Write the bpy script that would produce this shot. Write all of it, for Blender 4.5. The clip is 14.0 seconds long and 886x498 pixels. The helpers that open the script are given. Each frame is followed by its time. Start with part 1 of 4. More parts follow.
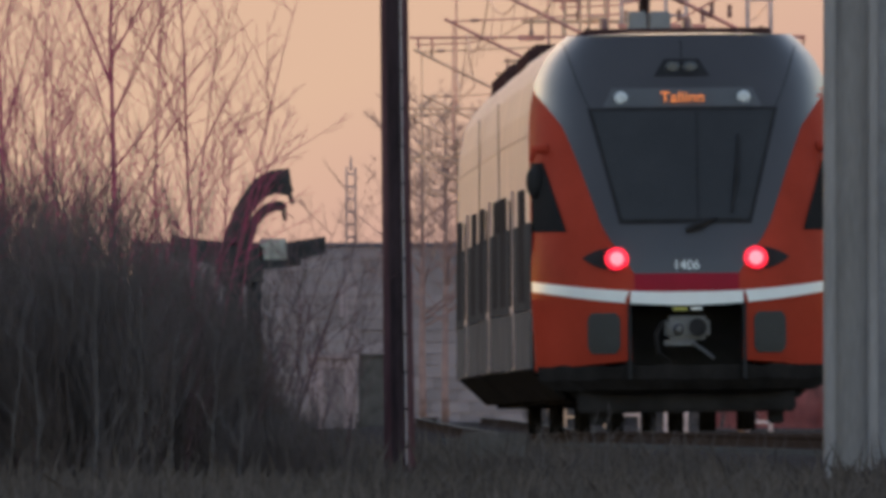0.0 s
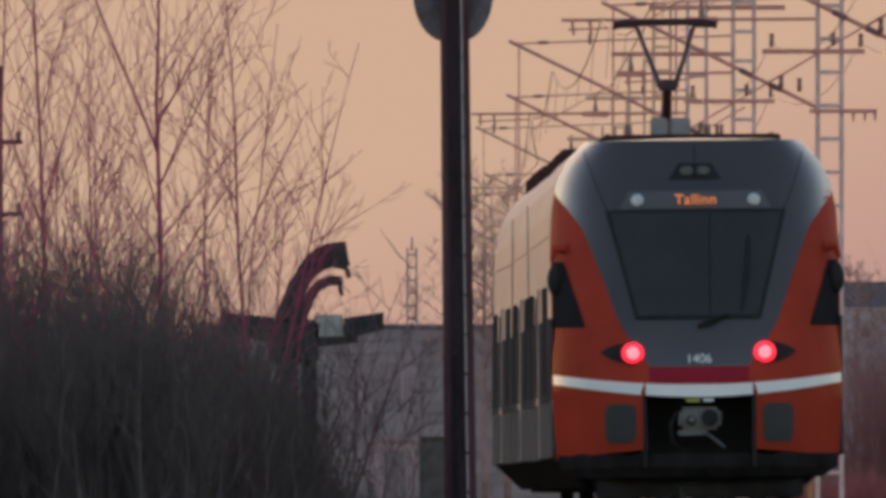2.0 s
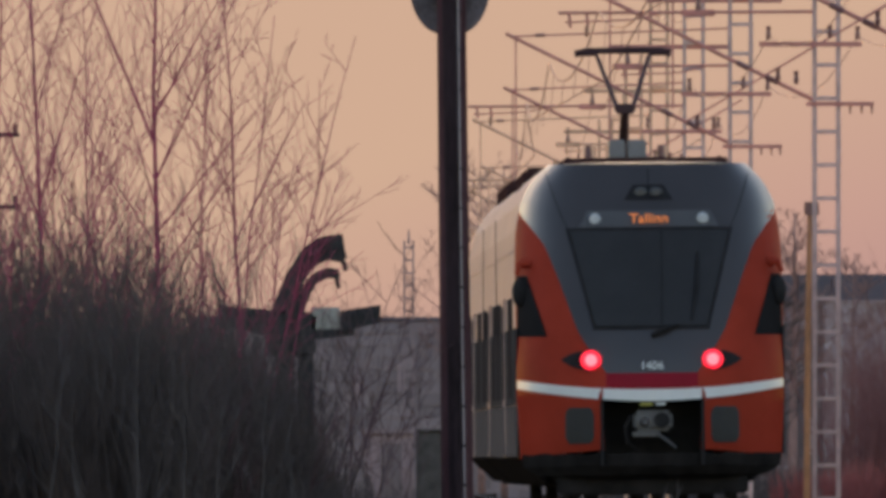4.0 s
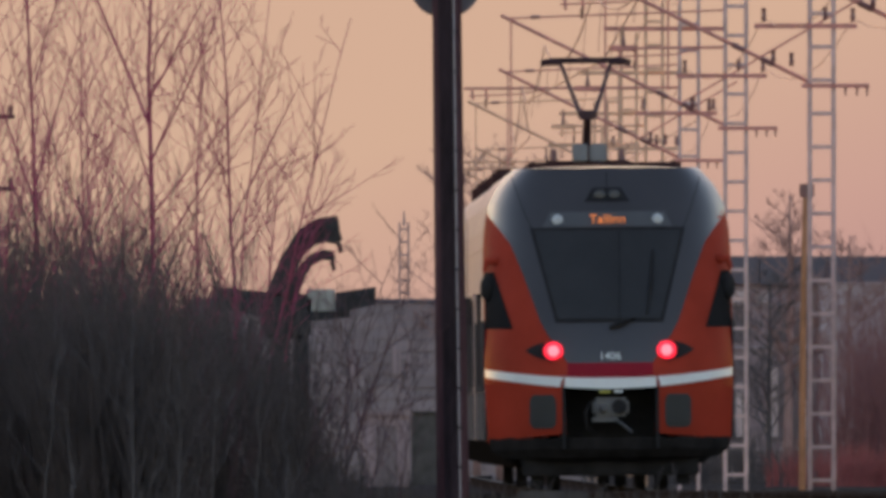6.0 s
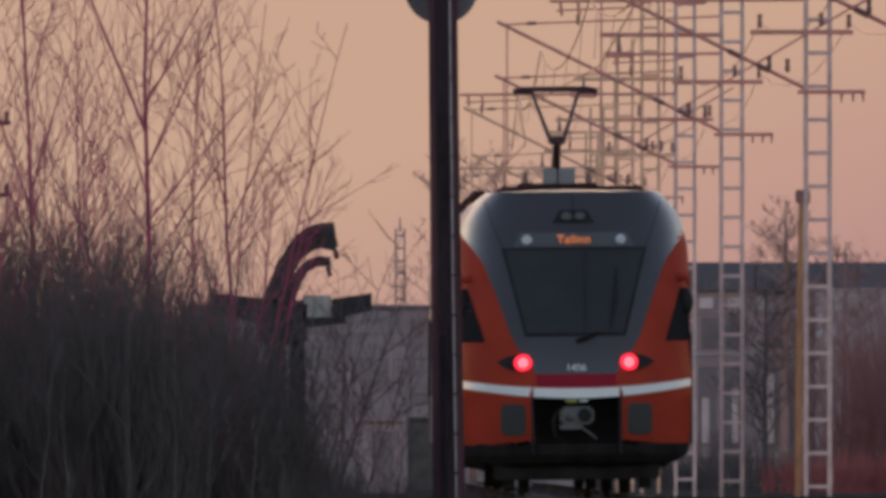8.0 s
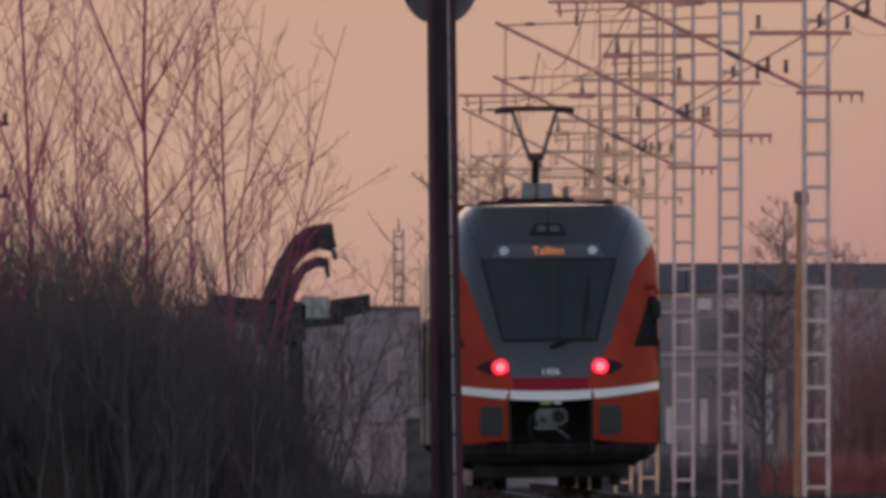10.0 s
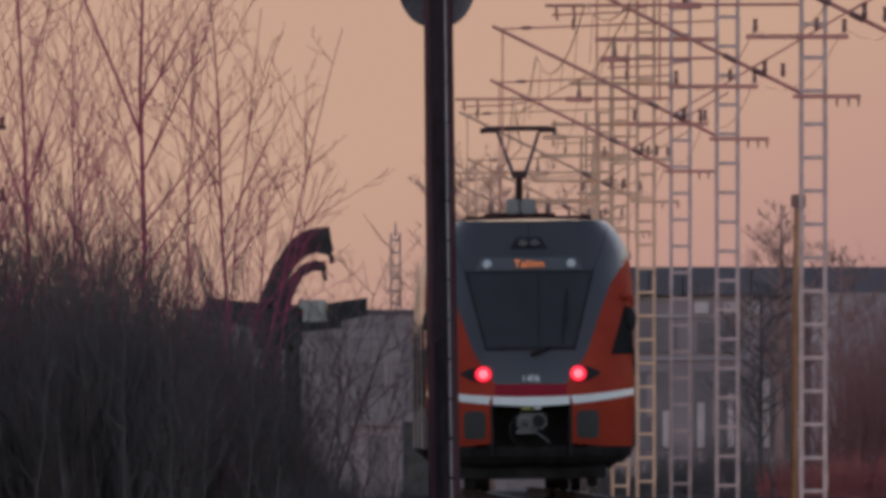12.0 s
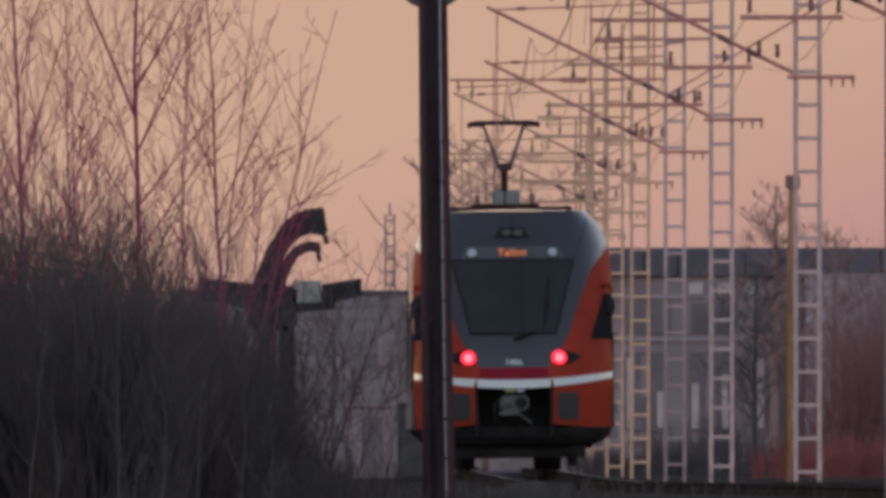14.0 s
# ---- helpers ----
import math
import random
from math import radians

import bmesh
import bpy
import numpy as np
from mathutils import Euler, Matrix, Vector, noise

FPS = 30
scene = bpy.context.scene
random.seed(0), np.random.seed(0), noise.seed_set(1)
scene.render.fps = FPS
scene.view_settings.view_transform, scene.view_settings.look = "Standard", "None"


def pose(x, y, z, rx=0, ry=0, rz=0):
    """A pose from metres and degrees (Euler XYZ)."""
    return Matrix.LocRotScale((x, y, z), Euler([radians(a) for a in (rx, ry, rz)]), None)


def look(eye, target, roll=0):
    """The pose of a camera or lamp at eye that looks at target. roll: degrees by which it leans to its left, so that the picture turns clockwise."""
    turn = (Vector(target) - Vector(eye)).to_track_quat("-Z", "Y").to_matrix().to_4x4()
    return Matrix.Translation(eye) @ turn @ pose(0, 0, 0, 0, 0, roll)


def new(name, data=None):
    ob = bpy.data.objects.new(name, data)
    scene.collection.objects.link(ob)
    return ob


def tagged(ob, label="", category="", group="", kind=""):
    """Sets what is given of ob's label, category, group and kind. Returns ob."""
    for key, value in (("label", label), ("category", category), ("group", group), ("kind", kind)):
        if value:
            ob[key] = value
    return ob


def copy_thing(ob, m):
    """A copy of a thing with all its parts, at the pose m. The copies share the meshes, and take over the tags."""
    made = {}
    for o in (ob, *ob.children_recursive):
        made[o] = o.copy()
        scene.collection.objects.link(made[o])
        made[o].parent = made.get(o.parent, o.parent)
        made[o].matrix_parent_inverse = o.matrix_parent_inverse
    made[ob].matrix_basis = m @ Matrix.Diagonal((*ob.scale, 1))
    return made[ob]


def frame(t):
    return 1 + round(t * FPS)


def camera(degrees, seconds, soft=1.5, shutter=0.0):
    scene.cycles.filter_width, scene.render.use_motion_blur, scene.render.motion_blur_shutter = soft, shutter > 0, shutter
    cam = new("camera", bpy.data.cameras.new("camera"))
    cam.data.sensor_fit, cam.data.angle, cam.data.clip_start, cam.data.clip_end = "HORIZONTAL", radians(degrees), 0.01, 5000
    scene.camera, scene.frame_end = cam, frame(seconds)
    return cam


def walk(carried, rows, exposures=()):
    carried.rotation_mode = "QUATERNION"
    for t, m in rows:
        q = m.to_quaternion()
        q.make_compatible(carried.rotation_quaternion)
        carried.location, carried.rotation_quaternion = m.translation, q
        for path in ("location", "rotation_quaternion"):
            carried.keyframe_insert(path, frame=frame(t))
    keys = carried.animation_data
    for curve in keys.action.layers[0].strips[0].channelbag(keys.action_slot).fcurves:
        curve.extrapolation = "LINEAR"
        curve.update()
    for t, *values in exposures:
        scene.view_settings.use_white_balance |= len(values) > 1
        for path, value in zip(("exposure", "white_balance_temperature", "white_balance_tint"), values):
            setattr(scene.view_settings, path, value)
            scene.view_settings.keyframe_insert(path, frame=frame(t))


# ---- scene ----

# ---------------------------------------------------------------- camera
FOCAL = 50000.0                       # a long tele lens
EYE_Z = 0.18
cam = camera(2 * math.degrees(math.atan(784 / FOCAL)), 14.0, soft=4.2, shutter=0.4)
# seconds, aim to the left and up of the resting aim, in 1/50000 rad
AIM = [(0.0, -70, -88), (0.2, -101, -105), (0.3, -113, -107), (0.4, -122, -99), (0.5, -116, -77),
       (0.6, -74, 20), (0.7, -68, 55), (0.8, -55, 100), (0.9, -48, 118), (1.0, -47, 133), (1.1, -30, 128),
       (1.2, -8, 114), (1.3, 2, 103), (1.4, 15, 86), (1.5, 19, 83), (2.0, 39, 60), (2.2, 39, 66),
       (4.3, 33, 40), (4.5, 33, 35), (5.0, 30, 29), (5.5, 27, 26), (6.0, 25, 15), (6.5, 22, 9),
       (7.0, 20, 5), (7.5, 16, 23), (8.0, 18, 26), (10.5, 14, 28), (11.0, 13, 29), (11.5, 14, 32),
       (12.0, 10, 34), (12.5, 8, 28), (13.0, 9, 26), (13.5, 6, 20), (14.0, 0, 0)]
BACK = [(0.0, 10.5), (0.2, 10.0), (0.3, 7.5), (0.4, 4.2), (0.5, 1.2), (0.6, 0.0), (14.0, 0.0)]   # metres behind the resting place
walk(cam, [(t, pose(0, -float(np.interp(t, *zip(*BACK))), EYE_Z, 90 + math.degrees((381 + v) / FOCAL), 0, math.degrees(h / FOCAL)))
           for t, h, v in AIM], [(t, e, 6600, m) for t, e, m in
    ((0.0, 1.66, 22), (0.5, 1.93, 22), (1.0, 1.62, 22), (1.5, 1.41, 22), (6.0, 1.47, 25), (7.0, 1.49, 27), (7.5, 1.38, 28), (8.0, 1.29, 28), (10.5, 1.24, 30), (13.0, 1.22, 30), (14.0, 1.35, 29))])

# ---------------------------------------------------------------- light
world = bpy.data.worlds.new("dusk_sky")
scene.world = world
world.use_nodes = True
wn = world.node_tree.nodes
sky = wn.new("ShaderNodeTexSky")
sky.sky_type, sky.sun_disc = "NISHITA", False
sky.sun_elevation, sky.sun_rotation = radians(6.0), radians(-9)
sky.dust_density, sky.ozone_density = 1.0, 1.2
wn["Background"].inputs["Strength"].default_value = 0.15
world.node_tree.links.new(sky.outputs[0], wn["Background"].inputs["Color"])
sun_data = bpy.data.lights.new("low_sun", "SUN")
sun_data.energy, sun_data.angle, sun_data.color = 0.06, radians(20), (1.0, 0.66, 0.48)
sun = new("low_sun", sun_data)
sun.matrix_world = look((-24, 97, 9), (0, 0, 0))

# ---------------------------------------------------------------- materials


def mat(name, colour, rough=0.6, metal=0.0, vary=0.25, scale=3.0, bump=0.15, fine=40.0, each=0.0, coat=0.0, stretch=(1, 1, 1), spec=0.5):
    """A surface with stains at one scale, grain at another and fine relief."""
    m = bpy.data.materials.new(name)
    m.use_nodes = True
    n, l = m.node_tree.nodes, m.node_tree.links
    b = n["Principled BSDF"]
    b.inputs["Metallic"].default_value = metal
    b.inputs["Coat Weight"].default_value = coat
    b.inputs["Specular IOR Level"].default_value = spec
    tc = n.new("ShaderNodeTexCoord")
    mp = n.new("ShaderNodeMapping")
    mp.inputs["Scale"].default_value = stretch
    l.new(tc.outputs["Object"], mp.inputs["Vector"])
    big, small = n.new("ShaderNodeTexNoise"), n.new("ShaderNodeTexNoise")
    big.inputs["Scale"].default_value, small.inputs["Scale"].default_value = scale, fine
    big.inputs["Detail"].default_value = 5
    for q in (big, small):
        l.new(mp.outputs[0], q.inputs["Vector"])
    add = n.new("ShaderNodeMath")
    add.operation = "MULTIPLY_ADD"
    l.new(small.outputs["Fac"], add.inputs[0])
    add.inputs[1].default_value = 0.4
    l.new(big.outputs["Fac"], add.inputs[2])
    last = add
    if each:
        info = n.new("ShaderNodeObjectInfo")
        more = n.new("ShaderNodeMath")
        more.operation = "MULTIPLY_ADD"
        l.new(info.outputs["Random"], more.inputs[0])
        more.inputs[1].default_value = each
        l.new(add.outputs[0], more.inputs[2])
        last = more
    rm = n.new("ShaderNodeMapRange")
    rm.inputs["From Min"].default_value, rm.inputs["From Max"].default_value = 0.45, 0.95 + each
    rm.inputs["To Min"].default_value, rm.inputs["To Max"].default_value = 1 - vary, 1 + vary
    l.new(last.outputs[0], rm.inputs["Value"])
    mul = n.new("ShaderNodeVectorMath")
    mul.operation = "SCALE"
    mul.inputs[0].default_value = colour
    l.new(rm.outputs[0], mul.inputs["Scale"])
    l.new(mul.outputs[0], b.inputs["Base Color"])
    rr = n.new("ShaderNodeMapRange")
    rr.inputs["To Min"].default_value, rr.inputs["To Max"].default_value = max(0.03, rough - 0.12), min(1, rough + 0.12)
    l.new(big.outputs["Fac"], rr.inputs["Value"])
    l.new(rr.outputs[0], b.inputs["Roughness"])
    if bump:
        bp = n.new("ShaderNodeBump")
        bp.inputs["Strength"].default_value, bp.inputs["Distance"].default_value = bump, 0.02
        l.new(small.outputs["Fac"], bp.inputs["Height"])
        l.new(bp.outputs[0], b.inputs["Normal"])
    return m


def glow(name, colour, strength):
    m = bpy.data.materials.new(name)
    m.use_nodes = True
    b = m.node_tree.nodes["Principled BSDF"]
    b.inputs["Base Color"].default_value = (*colour, 1)
    b.inputs["Emission Color"].default_value = (*colour, 1)
    b.inputs["Emission Strength"].default_value = strength
    return m


ORANGE = mat("orange_paint", (0.37, 0.046, 0.026), 0.5, 0, 0.16, 1.2, 0.03, coat=0.04, spec=0.0)
MASK = mat("blue_grey_paint", (0.042, 0.034, 0.033), 0.36, 0.0, 0.15, 1.0, 0.03, coat=0.26)
SILVER = mat("pale_side_paint", (0.53, 0.38, 0.34), 0.6, 0.0, 0.16, 0.8, 0.04, spec=0.08)
# Lower sides darkened: reflected ground and bushes are put into this grey.
LOWER = mat("lower_side_ground_tone", (0.115, 0.105, 0.107), 0.65, 0.0, 0.25, 0.8, 0.04, spec=0.0)
BAND = mat("dark_window_band", (0.075, 0.070, 0.073), 0.25, 0, 0.2, 1.0, 0.02, spec=0.0)
SIDEGLASS = mat("dark_side_glass", (0.050, 0.044, 0.045), 0.35, 0, 0.2, 1.0, 0.0, spec=0.0)
SCREEN = mat("windscreen_glass", (0.036, 0.034, 0.034), 0.12, 0, 0.25, 0.7, 0.0, spec=0.25)
CORNER = mat("black_corner_glass", (0.026, 0.024, 0.025), 0.3, 0, 0.2, 1.0, 0.0, spec=0.0)
WHITE = mat("white_stripe_paint", (0.78, 0.78, 0.78), 0.4, 0, 0.08, 2.0, 0.03)
CRIMSON = mat("crimson_paint", (0.28, 0.004, 0.018), 0.45, 0, 0.12, 2.0, 0.03, spec=0.15)
RUBBER = mat("black_rubber", (0.026, 0.024, 0.025), 0.7, 0, 0.3, 4.0, 0.2, spec=0.08)
# One dark colour for the underframe, skirts, bogies and wheels.
UNDER = mat("dark_underframe", (0.026, 0.023, 0.023), 0.85, 0.0, 0.4, 3.0, 0.4, spec=0.0)
GRILLE = mat("dark_grey_grille", (0.026, 0.026, 0.028), 0.6, 0, 0.2, 6.0, 0.3)
COUPLER = mat("worn_coupler_steel", (0.11, 0.105, 0.11), 0.5, 0.5, 0.4, 6.0, 0.3)
YELLOW = mat("yellow_mark", (0.45, 0.40, 0.08), 0.6, 0, 0.2)
ROOFKIT = mat("rusty_roof_gear", (0.06, 0.030, 0.030), 0.85, 0.0, 0.4, 3.0, 0.3, spec=0.0)
BOXGREY = mat("grey_equipment_box", (0.21, 0.20, 0.21), 0.5, 0.1, 0.2, 3.0, 0.1)
PANTO = mat("dark_pantograph_metal", (0.060, 0.022, 0.026), 0.7, 0.0, 0.3, 8.0, 0.1)
LAMPDIM = mat("dull_lamp_glass", (0.07, 0.07, 0.075), 0.3, 0, 0.1, 8.0, 0.0)
DISPLAY = mat("grey_display_panel", (0.085, 0.08, 0.08), 0.5, 0, 0.1, 3.0, 0.0)
LAMPOFF = mat("unlit_lamp_glass", (0.55, 0.56, 0.58), 0.25, 0, 0.1, 8.0, 0.0)
REDGLOW = glow("red_tail_light", (1.0, 0.02, 0.04), 0.55)
REDCORE = glow("red_tail_light_core", (1.0, 0.16, 0.18), 0.74)
AMBER = glow("amber_display", (1.0, 0.28, 0.06), 0.16)
# Grey steel tinted pinkish to hold the haze and warm dusk light.
STEEL = mat("hazed_galvanised_steel", (0.64, 0.415, 0.38), 0.7, 0.0, 0.3, 4.0, 0.2)
# Far masts' orange: low sun glow and haze put into the steel colour.
SUNSTEEL = mat("steel_with_sun_glow", (0.78, 0.44, 0.29), 0.75, 0.1, 0.3, 3.0, 0.3)
RUSTPOLE = mat("rusty_pole_steel", (0.46, 0.20, 0.10), 0.8, 0, 0.35, 2.0, 0.3, spec=0.2)
# Brown of the brackets, paled and warmed for the sky's veil over them.
BRACKET = mat("veiled_rust_brown_tube", (0.60, 0.23, 0.195), 0.8, 0.0, 0.3, 3.0, 0.2)
INSUL = mat("brown_porcelain", (0.22, 0.085, 0.08), 0.35, 0, 0.3, 9.0, 0.05)
WIRE = mat("dull_copper_wire", (0.36, 0.17, 0.14), 0.6, 0.3, 0.2, 9.0, 0.0)
POLE = mat("tarred_pole", (0.036, 0.022, 0.026), 0.85, 0, 0.5, 5.0, 0.4, stretch=(1, 1, 0.2), spec=0.15)
REDPOLE = mat("red_brown_pole", (0.10, 0.048, 0.054), 0.85, 0, 0.4, 4.0, 0.3, stretch=(1, 1, 0.2), spec=0.05)
BOARD = mat("weathered_grey_board", (0.17, 0.14, 0.15), 0.7, 0, 0.5, 4.0, 0.2, spec=0.1)
CONDUIT = mat("pale_conduit", (0.44, 0.38, 0.38), 0.5, 0.1, 0.2, 5.0, 0.1, spec=0.0)
WOOD = mat("blackened_wood", (0.026, 0.024, 0.026), 0.85, 0, 0.5, 6.0, 0.5, stretch=(1, 1, 0.25))
OLDWOOD = mat("weathered_grey_wood", (0.055, 0.047, 0.048), 0.9, 0, 0.5, 6.0, 0.5, stretch=(1, 1, 0.25), spec=0.05)
PALEBOX = mat("pale_green_box", (0.36, 0.33, 0.295), 0.7, 0, 0.2, 5.0, 0.2)
CONCRETE = mat("grey_concrete", (0.20, 0.19, 0.195), 0.9, 0, 0.3, 2.5, 0.4, spec=0.0)
DIRTY = mat("dirty_concrete", (0.095, 0.082, 0.077), 0.95, 0, 0.4, 3.0, 0.4, spec=0.0)
POSTGREY = mat("grey_painted_steel", (0.26, 0.235, 0.235), 0.6, 0.2, 0.2, 5.0, 0.15, stretch=(1, 1, 0.15), spec=0.0)
BARK = mat("dark_twig_bark", (0.36, 0.048, 0.105), 0.85, 0, 0.4, 9.0, 0.2)
BARKRED = mat("reddish_twig_bark", (0.34, 0.09, 0.085), 0.85, 0, 0.4, 5.0, 0.2)
BARKGREY = mat("greyish_twig_bark", (0.085, 0.066, 0.066), 0.85, 0, 0.4, 5.0, 0.2)
PALEBARK = mat("pale_dead_bark", (0.10, 0.085, 0.085), 0.9, 0, 0.4, 6.0, 0.2)
# Haze before the far trees is put into this paled bark colour.
FARBARK = mat("hazed_brown_far_bark", (0.34, 0.20, 0.18), 0.9, 0, 0.3, 2.0, 0.2, spec=0.0)
DARKBARK = mat("dark_brown_shrub_bark", (0.11, 0.055, 0.06), 0.85, 0, 0.4, 6.0, 0.2)
# Lightened to hold the reddish haze over the far brush.
MAROON = mat("hazed_maroon_twig_bark", (0.24, 0.095, 0.095), 0.85, 0, 0.4, 2.0, 0.2)
THICKET = mat("dark_grey_shoot_bark", (0.082, 0.059, 0.055), 0.85, 0, 0.5, 3.0, 0.2)
GRASS = mat("dead_grass", (0.095, 0.076, 0.068), 0.9, 0, 0.5, 1.5, 0.2, spec=0.0)
SOIL = mat("dark_winter_ground", (0.060, 0.050, 0.046), 0.95, 0, 0.5, 0.6, 0.5, fine=9.0, spec=0.0)
BALLAST = mat("track_ballast", (0.050, 0.043, 0.041), 0.95, 0, 0.5, 2.0, 0.9, fine=14.0, spec=0.0)
RAIL = mat("rusty_rail_steel", (0.040, 0.030, 0.028), 0.75, 0.0, 0.3, 3.0, 0.1, spec=0.0)
# Polished rail top; its highlight is painted as a matte pale colour.
POLISHED = mat("polished_head_with_gleam", (0.34, 0.31, 0.28), 0.5, 0.0, 0.2, 3.0, 0.0, spec=0.0)
SLEEPER = mat("concrete_sleeper", (0.085, 0.078, 0.075), 0.9, 0, 0.3, 3.0, 0.3, each=0.2, spec=0.0)
# Far walls, fascia and roof sheets: lightened colours stand in for haze.
PANEL = mat("hazed_concrete_panel", (0.30, 0.225, 0.23), 0.9, 0, 0.34, 0.8, 0.2, each=0.35)
WALLFAR = mat("hazed_far_grey", (0.36, 0.25, 0.255), 0.9, 0, 0.4, 0.25, 0.2)
WINDOWFAR = mat("dull_far_window", (0.20, 0.14, 0.145), 0.6, 0, 0.3, 0.8, 0.1)
FASCIA = mat("hazed_dark_fascia", (0.12, 0.10, 0.12), 0.8, 0, 0.25, 0.7, 0.1, each=0.25)
# Pink sky reflection is put into the base colour of these panes.
PINKPANE = mat("pane_with_painted_reflection", (0.60, 0.43, 0.42), 0.35, 0, 0.2, 1.0, 0.0)
ROOFPALE = mat("hazed_pale_grey_sheet", (0.44, 0.33, 0.34), 0.8, 0, 0.15, 0.4, 0.1)


def backdrop_material():
    """Dusk haze: peach above, pinker towards the ground and to the east."""
    m = bpy.data.materials.new("dusk_haze")
    m.use_nodes = True
    n, l = m.node_tree.nodes, m.node_tree.links
    n.remove(n["Principled BSDF"])
    tc, sep = n.new("ShaderNodeTexCoord"), n.new("ShaderNodeSeparateXYZ")
    l.new(tc.outputs["Object"], sep.inputs[0])
    mx = n.new("ShaderNodeMath")
    mx.operation = "MULTIPLY_ADD"
    l.new(sep.outputs["X"], mx.inputs[0])
    mx.inputs[1].default_value = -0.33
    l.new(sep.outputs["Z"], mx.inputs[2])
    rg = n.new("ShaderNodeMapRange")
    rg.inputs["From Min"].default_value, rg.inputs["From Max"].default_value = -6.0, 56.0
    l.new(mx.outputs[0], rg.inputs["Value"])
    ramp = n.new("ShaderNodeValToRGB")
    ramp.color_ramp.elements[0].color = (0.478, 0.280, 0.254, 1)
    ramp.color_ramp.elements[1].color = (0.645, 0.450, 0.298, 1)
    mid = ramp.color_ramp.elements.new(0.5)
    mid.color = (0.585, 0.372, 0.284, 1)
    l.new(rg.outputs[0], ramp.inputs[0])
    em = n.new("ShaderNodeEmission")
    l.new(ramp.outputs[0], em.inputs["Color"])
    em.inputs["Strength"].default_value = 0.353
    l.new(em.outputs[0], n["Material Output"].inputs["Surface"])
    return m


HAZE = backdrop_material()

# ---------------------------------------------------------------- mesh helpers


def part(name, bm, material, parent=None, label="", smooth=False):
    bmesh.ops.recalc_face_normals(bm, faces=bm.faces)
    me = bpy.data.meshes.new(name)
    bm.to_mesh(me)
    bm.free()
    me.materials.append(material)
    if smooth:
        me.polygons.foreach_set("use_smooth", [True] * len(me.polygons))
    ob = new(name, me)
    if parent:
        ob.parent = parent
    if label:
        ob["label"] = label
    return ob


def box(bm, x0, x1, y0, y1, z0, z1, bevel=0.0):
    vs = [bm.verts.new((x, y, z)) for z in (z0, z1) for x, y in ((x0, y0), (x1, y0), (x1, y1), (x0, y1))]
    fs = [bm.faces.new([vs[k] for k in q]) for q in
          ((3, 2, 1, 0), (4, 5, 6, 7), (0, 1, 5, 4), (1, 2, 6, 5), (2, 3, 7, 6), (3, 0, 4, 7))]
    if bevel:
        bmesh.ops.bevel(bm, geom=list({e for f in fs for e in f.edges}), offset=bevel, segments=2, affect="EDGES")
    return bm


def boxed(*a, bevel=0.0):
    return box(bmesh.new(), *a, bevel=bevel)


def tube(bm, pts, radii, seg=6):
    """A tube through pts; radii one number or one for each point."""
    pts = [Vector(p) for p in pts]
    if not hasattr(radii, "__len__"):
        radii = [radii] * len(pts)
    rings = []
    for i, p in enumerate(pts):
        d = (pts[min(i + 1, len(pts) - 1)] - pts[max(i - 1, 0)]).normalized()
        a = d.orthogonal().normalized() if i == 0 else (a - d * a.dot(d)).normalized()
        b = d.cross(a)
        rings.append([bm.verts.new(p + (a * math.cos(k) + b * math.sin(k)) * radii[i])
                      for k in [2 * math.pi * j / seg for j in range(seg)]])
    for r, q in zip(rings, rings[1:]):
        for j in range(seg):
            bm.faces.new((r[j], r[(j + 1) % seg], q[(j + 1) % seg], q[j]))
    bm.faces.new(rings[0][::-1])
    bm.faces.new(rings[-1])
    return bm


def tubed(pts, radii, seg=6):
    return tube(bmesh.new(), pts, radii, seg)


def prism(outline, y0, y1):
    """An outline in x, z given a depth from y0 to y1."""
    bm = bmesh.new()
    a = [bm.verts.new((x, y0, z)) for x, z in outline]
    b = [bm.verts.new((x, y1, z)) for x, z in outline]
    n = len(a)
    bm.faces.new(a)
    bm.faces.new(b[::-1])
    for i in range(n):
        bm.faces.new((a[i], b[i], b[(i + 1) % n], a[(i + 1) % n]))
    return bm


def root(name, m, label, category, group=""):
    e = new(name)
    e.empty_display_size = 0.3
    e.matrix_basis = m
    return tagged(e, label, category, group)


def lerp(table, v):
    return float(np.interp(v, [a for a, _ in table], [b for _, b in table]))


# ---------------------------------------------------------------- the line of the track
# distance ahead, x of the centre line, height of the rail heads
LINE = [(-300, 22.0, 0.0), (0, 11.4, 0.0), (150, 6.75, 0.0), (250, 4.42, 0.0), (322, 3.10, -0.02), (375, 2.42, -0.09), (425, 1.85, -0.05),
        (460, 1.50, 0.015), (501, 1.225, 0.07), (529, 1.11, 0.09), (560, 1.06, 0.10), (600, 1.04, 0.10), (650, 1.10, 0.10), (720, 1.25, 0.10), (800, 1.5, 0.10), (950, 2.1, 0.1),
        (1200, 3.9, 0.1), (1600, 9.0, 0.1)]


def along(y):
    """The centre line at the distance y, as a smooth curve."""
    k = 1
    while k < len(LINE) - 3 and y > LINE[k + 1][0]:
        k += 1
    a, b, c, d = LINE[k - 1], LINE[k], LINE[k + 1], LINE[k + 2]
    h = c[0] - b[0]
    t = (y - b[0]) / h
    out = []
    for j in (1, 2):
        m0 = (c[j] - a[j]) / (c[0] - a[0]) * h
        m1 = (d[j] - b[j]) / (d[0] - b[0]) * h
        out.append((2 * t**3 - 3 * t**2 + 1) * b[j] + (t**3 - 2 * t**2 + t) * m0 + (-2 * t**3 + 3 * t**2) * c[j] + (t**3 - t**2) * m1)
    return Vector((out[0], y, out[1]))


